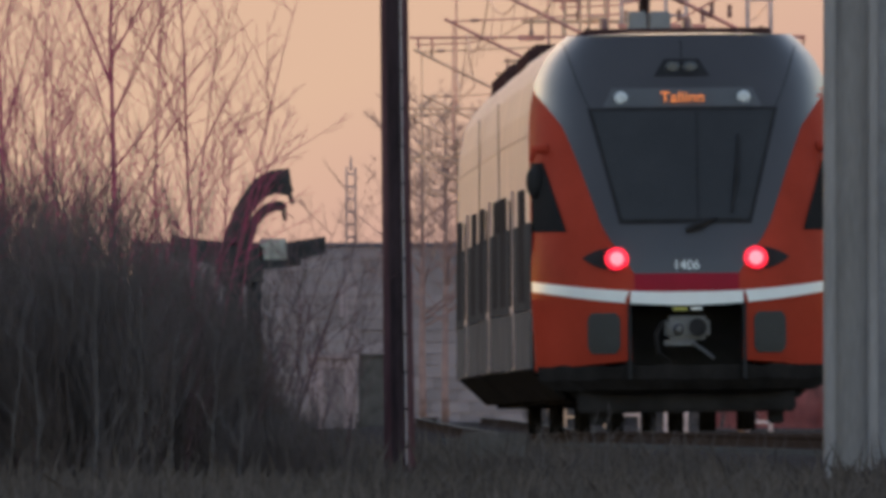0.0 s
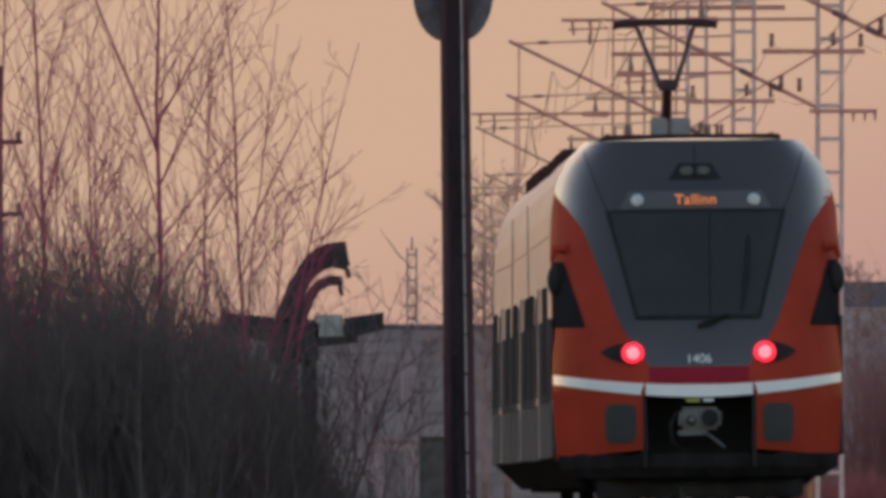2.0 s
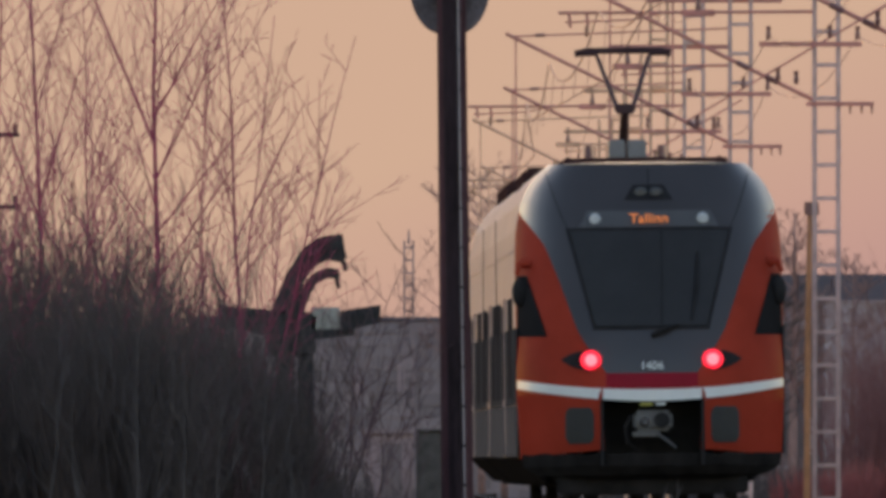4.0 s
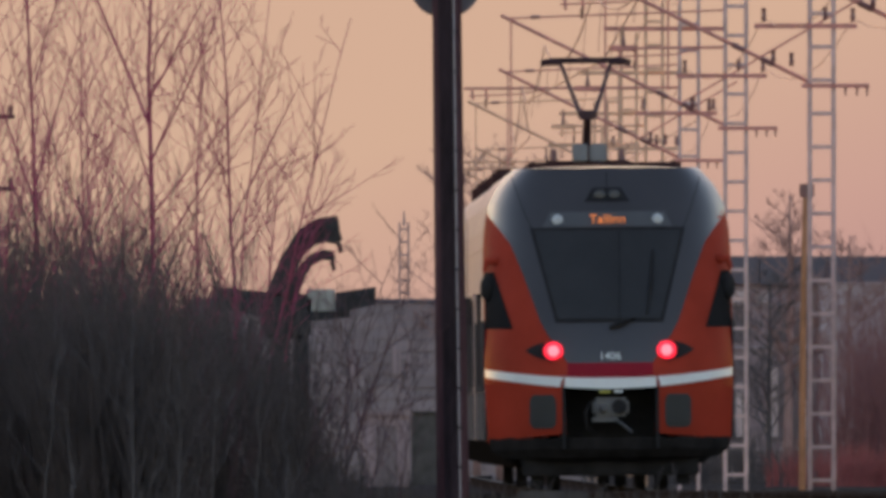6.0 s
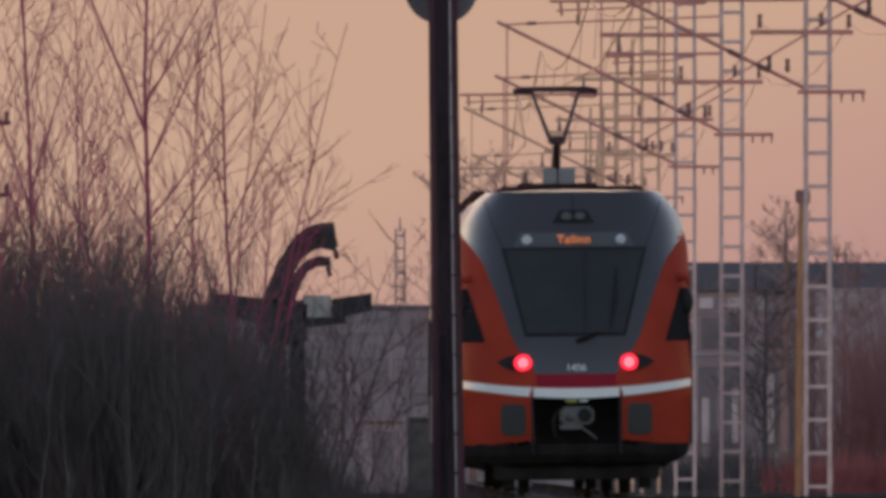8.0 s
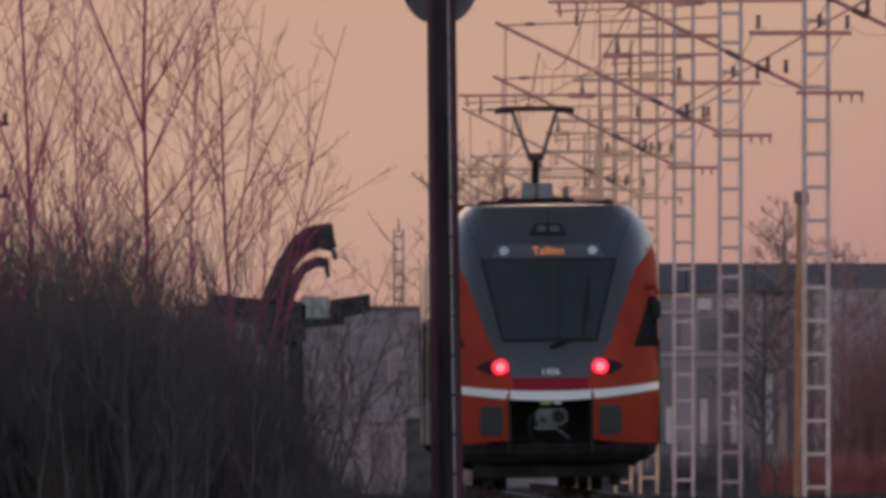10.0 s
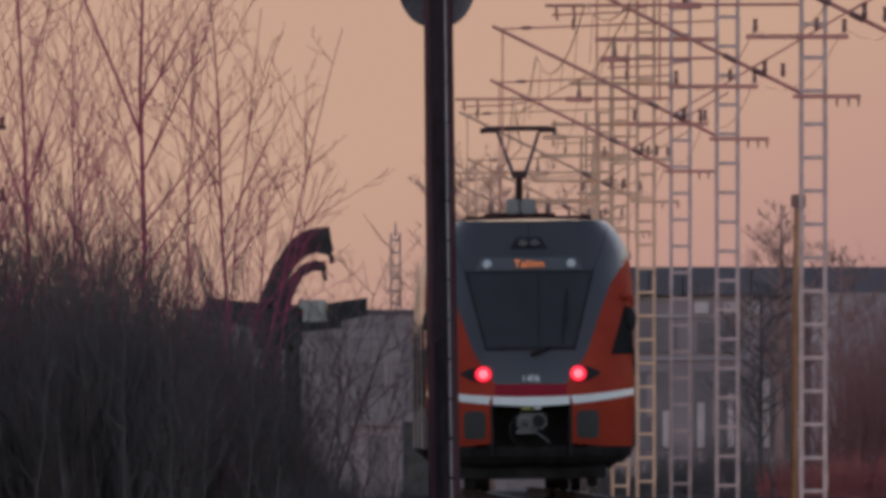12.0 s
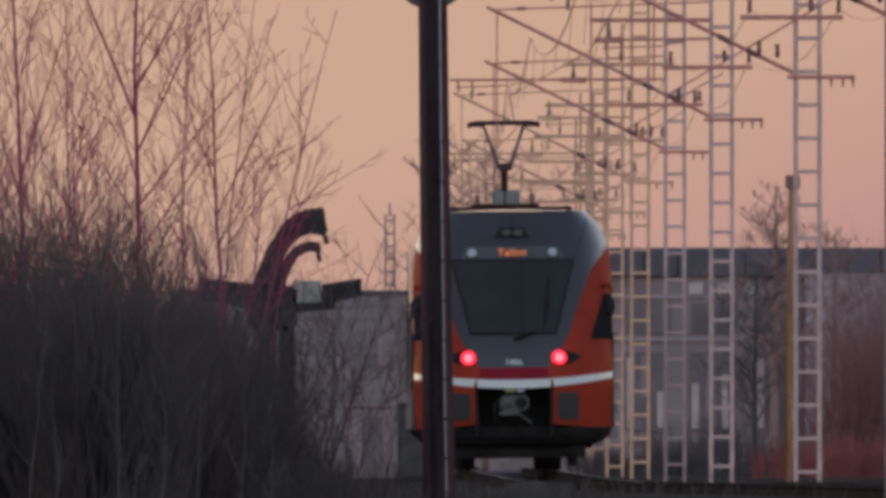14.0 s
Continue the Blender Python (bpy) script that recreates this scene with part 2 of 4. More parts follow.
def on_line(y0, y1):
    """A pose whose y axis runs from the centre line at y0 to that at y1."""
    a, b = along(y0), along(y1)
    d = b - a
    return pose(a.x, a.y, a.z, math.degrees(math.atan2(d.z, d.y)), 0, -math.degrees(math.atan2(d.x, d.y)))


# ---------------------------------------------------------------- ground and sky
def ground_z(x, y):
    base = lerp([(-400, -1.6), (40, -1.55), (110, -0.75), (170, -0.36), (240, -0.28), (400, -0.28), (520, -0.16), (700, -0.1), (5000, -0.1)], y)
    return base + 0.05 * noise.noise(Vector((x * 0.35, y * 0.05, 0))) * (1 if abs(x) < 60 else 0)


def build_ground():
    xs = [-2500, -900, -300, -100, -40, -20] + [-12 + 1.0 * i for i in range(37)] + [32, 50, 100, 300, 900, 2500]
    ys = [-400, -150, -60, -20] + [12 * i for i in range(60)] + [760, 850, 1000, 1300, 1800, 2600, 3600, 4700]
    bm = bmesh.new()
    rows = [[bm.verts.new((x, y, ground_z(x, y))) for x in xs] for y in ys]
    for r, q in zip(rows, rows[1:]):
        for i in range(len(xs) - 1):
            bm.faces.new((r[i], r[i + 1], q[i + 1], q[i]))
    tagged(part("ground", bm, SOIL, smooth=True), "dark bare winter ground beside the railway", "ground", kind="structure")
    bm = boxed(-1500, 1500, 0, 2, -40, 700)
    sk = tagged(part("backdrop", bm, HAZE), "hazy peach and pink dusk sky", "sky", kind="structure")
    sk.location = (0, 4500, 0)


def build_track():
    ys = [100 + 6 * i for i in range(140)]
    bm = bmesh.new()
    prof = [(-3.6, -0.42), (-2.6, -0.36), (-1.75, -0.17), (1.75, -0.17), (2.6, -0.36), (3.6, -0.42)]
    rows = [[bm.verts.new((along(y).x + px, y, along(y).z + pz + 0.02 * noise.noise(Vector((px * 3, y, 1))))) for px, pz in prof] for y in ys]
    for r, q in zip(rows, rows[1:]):
        for i in range(len(prof) - 1):
            bm.faces.new((r[i], r[i + 1], q[i + 1], q[i]))
    bed = tagged(part("track_bed", bm, BALLAST, smooth=True), "grey-brown ballast bed of a curving railway track", "track bed", kind="structure")
    for side in (-0.76, 0.76):
        bm = bmesh.new()
        shape = [(-0.07, -0.17), (0.07, -0.17), (0.012, -0.13), (0.012, -0.05), (0.036, -0.035), (0.036, 0), (-0.036, 0), (-0.036, -0.035), (-0.012, -0.05), (-0.012, -0.13)]
        rows = [[bm.verts.new((along(y).x + side + px, y, along(y).z + pz)) for px, pz in shape] for y in ys]
        for r, q in zip(rows, rows[1:]):
            for i in range(len(shape)):
                j = (i + 1) % len(shape)
                bm.faces.new((r[i], r[j], q[j], q[i]))
        rail = tagged(part("rail", bm, RAIL), "worn steel rail on concrete sleepers", "rail", "rails of the track", "structure")
        bm = bmesh.new()
        rows = [[bm.verts.new((along(y).x + side + px, y, along(y).z + 0.004)) for px in (-0.026, 0.026)] for y in ys]
        for q0, q1 in zip(rows, rows[1:]):
            bm.faces.new((q0[0], q0[1], q1[1], q1[0]))
        part("running_surface", bm, POLISHED, rail, "polished running surface, its gleam painted pale")
    me = None
    for k in range(260):
        y = 190 + 0.9 * k
        if me is None:
            ob = part("sleeper", boxed(-1.35, 1.35, -0.13, 0.13, -0.21, -0.135, bevel=0.015), SLEEPER, bed)
            me = ob.data
        else:
            ob = new("sleeper", me)
            ob.parent = bed
        c = along(y)
        ob.location = (c.x, y, c.z)


build_ground()
build_track()

# ---------------------------------------------------------------- the train
HALF = [(0.30, 1.60), (0.73, 1.71), (1.5, 1.75), (3.3, 1.75), (3.7, 1.73), (4.06, 1.66), (4.3, 1.54), (4.5, 1.36), (4.56, 1.29)]


def half(z):
    return lerp(HALF, z)


def face_y(x, z):
    """Depth of the rounded, raked end of the cab behind its foremost point."""
    rake = 0.0 if z < 1.6 else 1.7 * ((z - 1.6) / 2.9) ** 1.5
    tuck = 0.25 * max(0.0, (1.0 - z)) ** 1.5
    return rake + tuck + 0.95 * min(1.0, abs(x) / 1.75) ** 3.4 + 0.4 * min(1.0, abs(x) / half(z)) ** 11


def skin(edge, nu, nv, proud, thick=0.03):
    """A sheet of the cab's face; edge(u, v) gives x, z; it stands proud of the shell and has a rim."""
    bm = bmesh.new()
    g = []
    for j in range(nv + 1):
        row = []
        for i in range(nu + 1):
            x, z = edge(i / nu, j / nv)
            row.append(bm.verts.new((x, face_y(x, z) - proud, z)))
        g.append(row)
    for j in range(nv):
        for i in range(nu):
            bm.faces.new((g[j][i], g[j][i + 1], g[j + 1][i + 1], g[j + 1][i]))
    rim = [g[0][i] for i in range(nu + 1)] + [g[j][nu] for j in range(1, nv + 1)] + [g[nv][i] for i in range(nu - 1, -1, -1)] + [g[j][0] for j in range(nv - 1, 0, -1)]
    back = [bm.verts.new(v.co + Vector((0, thick, 0))) for v in rim]
    rim = [bm.verts.new(v.co) for v in rim]
    for i in range(len(rim)):
        j = (i + 1) % len(rim)
        bm.faces.new((rim[i], rim[j], back[j], back[i]))
    return bm


def between(left, right, z0, z1):
    """Edge function for skin(): bounds in x as functions of z."""
    def edge(u, v):
        z = z0 + (z1 - z0) * v
        return left(z) + (right(z) - left(z)) * u, z
    return edge


def lens_disc(x, z, r, proud, rx=None, seg=20):
    """A shallow dome on the cab's face."""
    bm = bmesh.new()
    rx = rx or r
    rings = []
    for k, (s, h) in enumerate(((1.0, 0.0), (0.95, 0.02), (0.6, 0.035))):
        rings.append([bm.verts.new((x + rx * s * math.cos(a), face_y(x, z) - proud - h, z + r * s * math.sin(a)))
                      for a in [2 * math.pi * j / seg for j in range(seg)]])
    base = [bm.verts.new((v.co.x, v.co.y + 0.12, v.co.z)) for v in rings[0]]
    rings.insert(0, base)
    for a, b in zip(rings, rings[1:]):
        for j in range(seg):
            bm.faces.new((a[j], a[(j + 1) % seg], b[(j + 1) % seg], b[j]))
    bm.faces.new(rings[-1])
    return bm


def text_on(name, words, size, x, z, y, material, parent, tilt=90):
    cu = bpy.data.curves.new(name, "FONT")
    cu.body, cu.size, cu.align_x, cu.align_y, cu.extrude = words, size, "CENTER", "CENTER", 0.006
    tmp = new(name, cu)
    me = bpy.data.meshes.new_from_object(tmp.evaluated_get(bpy.context.evaluated_depsgraph_get()))
    bpy.data.objects.remove(tmp)
    me.materials.clear()
    me.materials.append(material)
    ob = new(name, me)
    ob.parent = parent
    ob.matrix_basis = pose(x, y, z, tilt, 0, 0)
    return ob


def body_tube(y0, y1, shell_front=False):
    """Side walls and roof of a car; with shell_front its edge follows the cab's face."""
    ring = [(-half(z), z) for z in (0.73, 1.0, 1.5, 2.4, 2.85, 3.3, 3.5, 3.7, 3.9, 4.06, 4.2, 4.3, 4.4, 4.5)]
    roof = [(-1.2, 4.545), (-0.6, 4.56), (0, 4.565), (0.6, 4.56), (1.2, 4.545)]
    ring = ring + roof + [(-x, z) for x, z in ring[::-1]]
    bm = bmesh.new()
    a = [bm.verts.new((x, face_y(x, min(z, 4.5)) + (0.12 if z > 4.5 else 0) if shell_front else y0, z)) for x, z in ring]
    b = [bm.verts.new((x, y1, z)) for x, z in ring]
    for i in range(len(ring) - 1):
        bm.faces.new((a[i], a[i + 1], b[i + 1], b[i]))
    bm.faces.new(b)
    bm.faces.new((a[0], b[0], b[-1], a[-1]))
    if not shell_front:
        bm.faces.new(a)
    return bm


def side_fittings(car, y0, y1):
    """Window band, windows and doors on both sides of a car body, and its underframe."""
    n = 3
    step = (y1 - y0) / n
    for s in (-1, 1):
        x0, x1 = (-1.775, -1.745) if s < 0 else (1.745, 1.775)
        part("window_band", boxed(x0, x1, y0 - 0.1, y1 + 0.1, 1.42, 2.42), BAND, car)
        # added panel whose grey holds the ground's dark reflection
        part("lower_panel", boxed(x0 + 0.008, x1 - 0.008, y0 - 0.1, y1 + 0.1, 0.74, 1.41), LOWER, car, "lower side panel, grey for the dark ground it reflects")
        for k in range(n):
            yc = y0 + step * (k + 0.5)
            if k == n // 2:
                part("door", boxed(x0 - (0.012 if s < 0 else 0), x1 + (0.012 if s > 0 else 0), yc - 0.7, yc + 0.7, 0.75, 2.86, bevel=0.01), SILVER, car)
                part("door_sill", boxed(x0 - (0.020 if s < 0 else 0), x1 + (0.020 if s > 0 else 0), yc - 0.66, yc + 0.66, 0.77, 1.41), LOWER, car, "lower door leaf, grey for the dark ground it reflects")
                part("door_window", boxed(x0 - (0.022 if s < 0 else 0), x1 + (0.022 if s > 0 else 0), yc - 0.5, yc + 0.5, 1.5, 2.75), SIDEGLASS, car)
            else:
                part("window", boxed(x0 - (0.010 if s < 0 else 0), x1 + (0.010 if s > 0 else 0), yc - 1.35, yc + 1.35, 1.52, 2.82, bevel=0.004), SIDEGLASS, car)
        part("skirt_joint", boxed(x0 + 0.01, x1 - 0.01, y1 - 0.16, y1 - 0.04, 0.70, 4.0), RUBBER, car)
        part("gutter", boxed(x0 + 0.02 if s < 0 else x0 - 0.01, x1 + 0.01 if s < 0 else x1 - 0.02, y0 + 0.1, y1 - 0.1, 3.42, 3.46), SILVER, car)
    for s in (-1, 1):
        part("side_skirt", prism([(s * 1.745, 0.735), (s * 1.72, 0.735), (s * 1.30, 0.40), (s * 1.36, 0.38)], y0 + 0.2, y1 - 0.2), UNDER, car, "dark tucked-in side skirt")
    part("underframe", boxed(-1.28, 1.28, y0 + 0.3, y1 - 0.3, 0.34, 0.74, bevel=0.05), UNDER, car)


def bogie(car, y):
    b = part("bogie", boxed(-1.15, 1.15, y - 1.6, y + 1.6, 0.38, 0.72, bevel=0.06), UNDER, car)
    for dy in (-1.25, 1.25):
        for s in (-0.76, 0.76):
            bm = bmesh.new()
            tube(bm, [(s - 0.07, y + dy, 0.43), (s + 0.07, y + dy, 0.43)], 0.43, 20)
            part("wheel", bm, UNDER, b)
        part("axle", tubed([(-0.7, y + dy, 0.43), (0.7, y + dy, 0.43)], 0.08, 8), UNDER, b)


def roof_gear(car, y0, y1):
    for s in (-1, 1):
        part("roof_rail", tubed([(s * 1.0, y0, 4.665), (s * 1.0, y1, 4.665)], 0.022, 6), ROOFKIT, car)
    if y0 < 4:
        part("shoulder_unit", boxed(-1.38, -0.92, y0 + 0.5, y1 - 3.5, 4.36, 4.74, bevel=0.08), ROOFKIT, car)
    part("roof_unit", boxed(-1.08, 1.08, y0 - 1.2, y1 - 0.5, 4.555, 4.65, bevel=0.02), ROOFKIT, car)


def pantograph(car, y):
    base = part("pantograph_base", boxed(-0.62, 0.62, y - 0.9, y + 0.9, 4.74, 4.82, bevel=0.02), ROOFKIT, car)
    part("equipment_box", boxed(-0.24, -0.015, y - 1.4, y - 0.7, 4.8, 5.06, bevel=0.02), BOXGREY, base)
    part("equipment_box", boxed(0.015, 0.27, y - 1.4, y - 0.7, 4.8, 5.06, bevel=0.02), BOXGREY, base)
    for x in (-0.5, 0.5):
        part("insulator", tubed([(x, y, 4.8), (x, y, 5.0)], [0.07, 0.05], 8), INSUL, base)
    part("lower_arm", tubed([(0, y + 1.2, 4.9), (0, y - 0.6, 5.5)], [0.075, 0.06], 8), PANTO, base)
    part("knuckle", boxed(-0.14, 0.14, y - 0.75, y - 0.5, 5.42, 5.56, bevel=0.03), PANTO, base)
    for s in (-1, 1):
        part("upper_arm", tubed([(s * 0.105, y - 0.6, 5.5), (s * 0.37, y + 0.6, 6.26)], [0.038, 0.026], 8), PANTO, base)
        part("stay", tubed([(s * 0.10, y - 0.5, 5.5), (s * 0.33, y + 0.62, 6.22)], 0.012, 6), PANTO, base)
    for dy in (0.45, 0.75):
        pts = [(-0.98, y + dy, 6.20), (-0.66, y + dy, 6.29), (-0.5, y + dy, 6.325), (0.5, y + dy, 6.325), (0.66, y + dy, 6.29), (0.98, y + dy, 6.20)]
        part("contact_strip", tubed(pts[1:5], 0.022, 8), PANTO, base)
    for s in (-1, 1):
        part("horn", tubed([(s * 0.38, y + 0.6, 6.27), (s * 0.58, y + 0.6, 6.27), (s * 0.66, y + 0.6, 6.25)], 0.04, 6), PANTO, base)
    part("crossbar", tubed([(-0.5, y + 0.6, 6.285), (0.5, y + 0.6, 6.285)], 0.025, 6), PANTO, base)


def end_cab(car):
    """The rounded end of the last car, with its mask, screen, lights and coupler."""
    # orange shell with an opening for the coupler
    bm = bmesh.new()
    zs = [0.73, 0.80, 0.95, 1.1, 1.25, 1.38, 1.46, 1.6, 1.8, 2.0, 2.2, 2.4, 2.6, 2.8, 3.0, 3.2, 3.4, 3.6, 3.8, 3.95]
    us = [-1, -0.985, -0.97, -0.95, -0.92, -0.85, -0.75, -0.65, -0.55, -0.45, -0.366, -0.25, -0.12, 0, 0.12, 0.25, 0.366, 0.45, 0.55, 0.65, 0.75, 0.85, 0.92, 0.95, 0.97, 0.985, 1]
    low = lambda u, z: z if z > 0.74 else 0.70 + 0.13 * (1 - u * u)
    zs[1] = 0.86
    g = [[bm.verts.new((u * half(z), face_y(u * half(z), z), low(u, z))) for u in us] for z in zs]
    for j in range(len(zs) - 1):
        for i in range(len(us) - 1):
            if abs(us[i] + us[i + 1]) < 0.73 and zs[j + 1] < 1.47:
                continue
            bm.faces.new((g[j][i], g[j][i + 1], g[j + 1][i + 1], g[j + 1][i]))
    part("cab_shell", bm, ORANGE, car, "orange painted cab shell", smooth=True)
    # recess of the coupler
    rec = part("coupler_recess", boxed(-0.66, 0.66, 0.9, 0.95, 0.6, 1.5), RUBBER, car, "black coupler recess")
    for x0, x1 in ((-0.68, -0.635), (0.635, 0.68)):
        part("recess_cheek", boxed(x0, x1, -0.005, 0.9, 0.6, 1.455), RUBBER, rec)
    part("recess_top", boxed(-0.66, 0.66, 0.01, 0.9, 1.456, 1.5), RUBBER, rec)
    cp = part("coupler", boxed(-0.25, 0.26, 0.0, 0.5, 1.05, 1.32, bevel=0.05), COUPLER, car, "grey automatic coupler head")
    part("coupler_hole", tubed([(0.12, -0.02, 1.19), (0.12, 0.03, 1.19)], 0.105, 16), RUBBER, cp)
    part("coupler_cone", tubed([(-0.1, -0.10, 1.17), (-0.1, 0.03, 1.17)], [0.035, 0.075], 12), COUPLER, cp)
    part("coupler_guide", boxed(-0.26, 0.1, -0.015, 0.4, 0.98, 1.045, bevel=0.01), COUPLER, cp)
    part("coupler_lever", tubed([(0.05, -0.01, 1.02), (0.18, -0.04, 0.93), (0.30, -0.05, 0.83)], 0.018, 6), COUPLER, cp)
    part("hose", tubed([(-0.28, 0.0, 1.25), (-0.36, -0.05, 1.1), (-0.33, -0.03, 0.9), (-0.2, 0.1, 0.8)], 0.025, 6), UNDER, cp)
    part("warning_plate", boxed(-0.16, 0.0, 0.0, 0.04, 1.385, 1.42), YELLOW, car)
    part("warning_plate", boxed(0.05, 0.17, 0.0, 0.04, 1.39, 1.42), WHITE, car)
    # dark mask, screen and display
    edge = [(1.81, 0.60), (2.0, 0.72), (2.19, 0.86), (2.39, 0.97), (3.06, 1.20), (3.5, 1.37), (3.75, 1.55), (3.92, 1.68), (4.5, 1.70)]
    lim = lambda z: min(lerp(edge, z), half(z) + 0.004)
    mask = part("mask", skin(between(lambda z: -lim(z), lim, 1.81, 4.56), 44, 37, 0.012), MASK, car, "blue-grey painted mask round the windscreen", smooth=True)
    bm = bmesh.new()
    cap = []
    for k in range(7):
        f = k / 6
        cap.append([bm.verts.new((u * 1.29 * (1 - 0.02 * f), face_y(u * 1.29, 4.56) - 0.012 + f * 0.75, 4.56 + (0.03 * math.sin(f * math.pi / 2)) * (1 - u * u))) for u in [i / 8 - 1 for i in range(17)]])
    for r, q in zip(cap, cap[1:]):
        for i in range(16):
            bm.faces.new((r[i], r[i + 1], q[i + 1], q[i]))
    part("roof_cap", bm, MASK, car, smooth=True)
    part("roof_seam", skin(lambda u, v: (-0.008 + 0.016 * u, 4.2 + 0.29 * v), 1, 4, 0.02), RUBBER, mask)
    for s in (-1, 1):
        part("mask_seam", skin(lambda u, v, s=s: (s * (1.06 + 0.28 * v ** 0.8) + 0.012 * (u - 0.5), 3.72 + 0.76 * v), 1, 10, 0.018), RUBBER, mask)
    wt = lambda z: 0.72 + (z - 2.43) * 0.252
    part("screen_seal", skin(between(lambda z: -wt(z) - 0.05, lambda z: wt(z) + 0.05, 2.38, 3.715), 16, 12, 0.024), RUBBER, mask)
    part("windscreen", skin(between(lambda z: -wt(z), wt, 2.43, 3.67), 16, 12, 0.034), SCREEN, mask, "dark tinted windscreen")
    part("screen_divider", skin(lambda u, v: (0.13 + 0.02 * u + 0.02 * v, 2.45 + 1.22 * v), 1, 8, 0.040), RUBBER, mask)
    part("wiper", tubed([(0.0, face_y(0, 2.33) - 0.06, 2.30), (0.16, face_y(0.1, 2.36) - 0.07, 2.37), (0.36, face_y(0.3, 2.44) - 0.06, 2.44)], [0.03, 0.045, 0.012], 6), RUBBER, mask)
    part("wiper_blade", tubed([(0.53, face_y(0.5, 2.5) - 0.06, 2.5), (0.60, face_y(0.6, 2.9) - 0.06, 2.92), (0.63, face_y(0.6, 3.4) - 0.06, 3.4)], [0.012, 0.035, 0.014], 6), RUBBER, mask)
    dt = lambda z: 0.86 + (3.83 - z) * 0.5
    part("display_panel", skin(between(lambda z: -dt(z), dt, 3.725, 3.94), 14, 4, 0.024), DISPLAY, mask, "grey destination display panel")
    for s in (-1, 1):
        part("marker_lamp", lens_disc(s * 0.704, 3.83, 0.078, 0.045), LAMPOFF, mask, "unlit white marker lamp")
    text_on("destination_text", "Tallinn", 0.19, 0.0, 3.83, face_y(0.2, 3.83) - 0.075, AMBER, mask, 62)
    part("upper_lamp", skin(between(lambda z: -0.32 + (z - 4.08) * 0.6, lambda z: 0.32 - (z - 4.08) * 0.6, 4.08, 4.28), 6, 3, 0.022), RUBBER, mask)
    for s in (-1, 1):
        part("upper_lamp_glass", lens_disc(s * 0.10, 4.18, 0.065, 0.03, 0.085), LAMPDIM, mask)
    text_on("fleet_number", "1406", 0.155, 0.0, 1.90, face_y(0, 1.9) - 0.02, WHITE, mask, 84)
    # stripe and band
    part("crimson_band", skin(lambda u, v: (-0.6 + 1.2 * u, 1.585 + 0.225 * v), 10, 2, 0.016), CRIMSON, car, "crimson band")
    arc = lambda x: 1.52 + 0.155 * (abs(x) / 1.74) ** 2
    wid = lambda x: 0.078 - 0.022 * (abs(x) / 1.74)
    for name, a, b in (("stripe", -1.742, -0.66), ("stripe", -0.645, 0.645), ("stripe", 0.66, 1.742)):
        def band(u, v, a=a, b=b):
            x = a + (b - a) * u
            lean = 0.06 if b < 0 else -0.06 if a > 0 else 0.0
            inner = abs(x) < 0.70
            x2 = x + (lean * (1 - v) if inner else 0) * (0 if a < 0 < b else -1)
            return x2, arc(x) + wid(x) * (2 * v - 1)
        part(name, skin(band, 24, 2, 0.028), WHITE, car, "white painted stripe")
    # grilles, tail lights, corner windows and mirrors
    for s in (-1, 1):
        def grille(u, v, s=s):
            x = -1 + 2 * u
            q = 1 - 0.28 * (max(0, abs(2 * v - 1) - 0.6) / 0.4) ** 2
            return s * (0.95 + 0.185 * x * q), 0.895 + 0.47 * v
        gr = part("grille", skin(grille, 6, 10, 0.03), GRILLE, car, "dark grey ventilation grille")
        for k in range(7):
            part("slat", skin(lambda u, v, s=s, k=k: (s * (0.80 + 0.30 * u), 0.95 + 0.058 * k + 0.022 * v), 3, 1, 0.044), GRILLE, gr)

        def housing(u, v, s=s):
            x = 0.70 + 0.48 * u
            h = 0.125 * math.sin(math.pi * min(1, 0.25 + u * 0.75)) ** 0.8 if u > 0.35 else 0.155 * math.sin(math.pi * (0.18 + 0.82 * u))
            return s * x, 1.97 + 0.02 * u + max(h, 0.004) * (2 * v - 1)
        hs = part("lamp_housing", skin(housing, 14, 4, 0.024), RUBBER, car, "black lamp housing")
        part("tail_light", lens_disc(s * 0.795, 1.98, 0.130, 0.05, 0.135), REDGLOW, hs, "lit red tail light")
        part("light_core", lens_disc(s * 0.795, 1.98, 0.078, 0.09), REDCORE, hs)
        part("corner_window", skin(lambda u, v, s=s: (s * (1.36 + 0.24 * v + (0.375 - 0.24 * v) * u), 2.30 + 0.80 * v), 8, 8, 0.020), CORNER, car, "dark corner window")
        yb = face_y(1.62, 3.2)
        mb = part("mirror_bracket", tubed([(s * 1.56, yb - 0.1, 3.26), (s * 1.70, yb - 0.14, 3.25), (s * 1.74, yb - 0.14, 3.12)], [0.07, 0.05, 0.03], 8), ORANGE, car)
        bm = bmesh.new()
        bmesh.ops.create_uvsphere(bm, u_segments=14, v_segments=10, radius=1.0)
        bmesh.ops.transform(bm, matrix=Matrix.Translation((s * 1.70, yb - 0.15, 2.88)) @ Matrix.Diagonal((0.10, 0.09, 0.19, 1)), verts=bm.verts)
        part("mirror", bm, RUBBER, mb, "black rear-view mirror", smooth=True)
    for s in (-1, 1):
        xa, xb = (-1.768, -1.74) if s < 0 else (1.74, 1.768)
        # the corner continues the painted ground reflection of the lower sides
        part("corner_panel", boxed(xa, xb, 1.42, 2.89, 0.74, 1.41), LOWER, car, "lower corner panel, grey for the dark ground it reflects")
        part("corner_band", boxed(xa, xb, 1.42, 2.89, 1.42, 2.42), BAND, car)
    # skirt, plough and lower parts
    bm = bmesh.new()
    rows = []
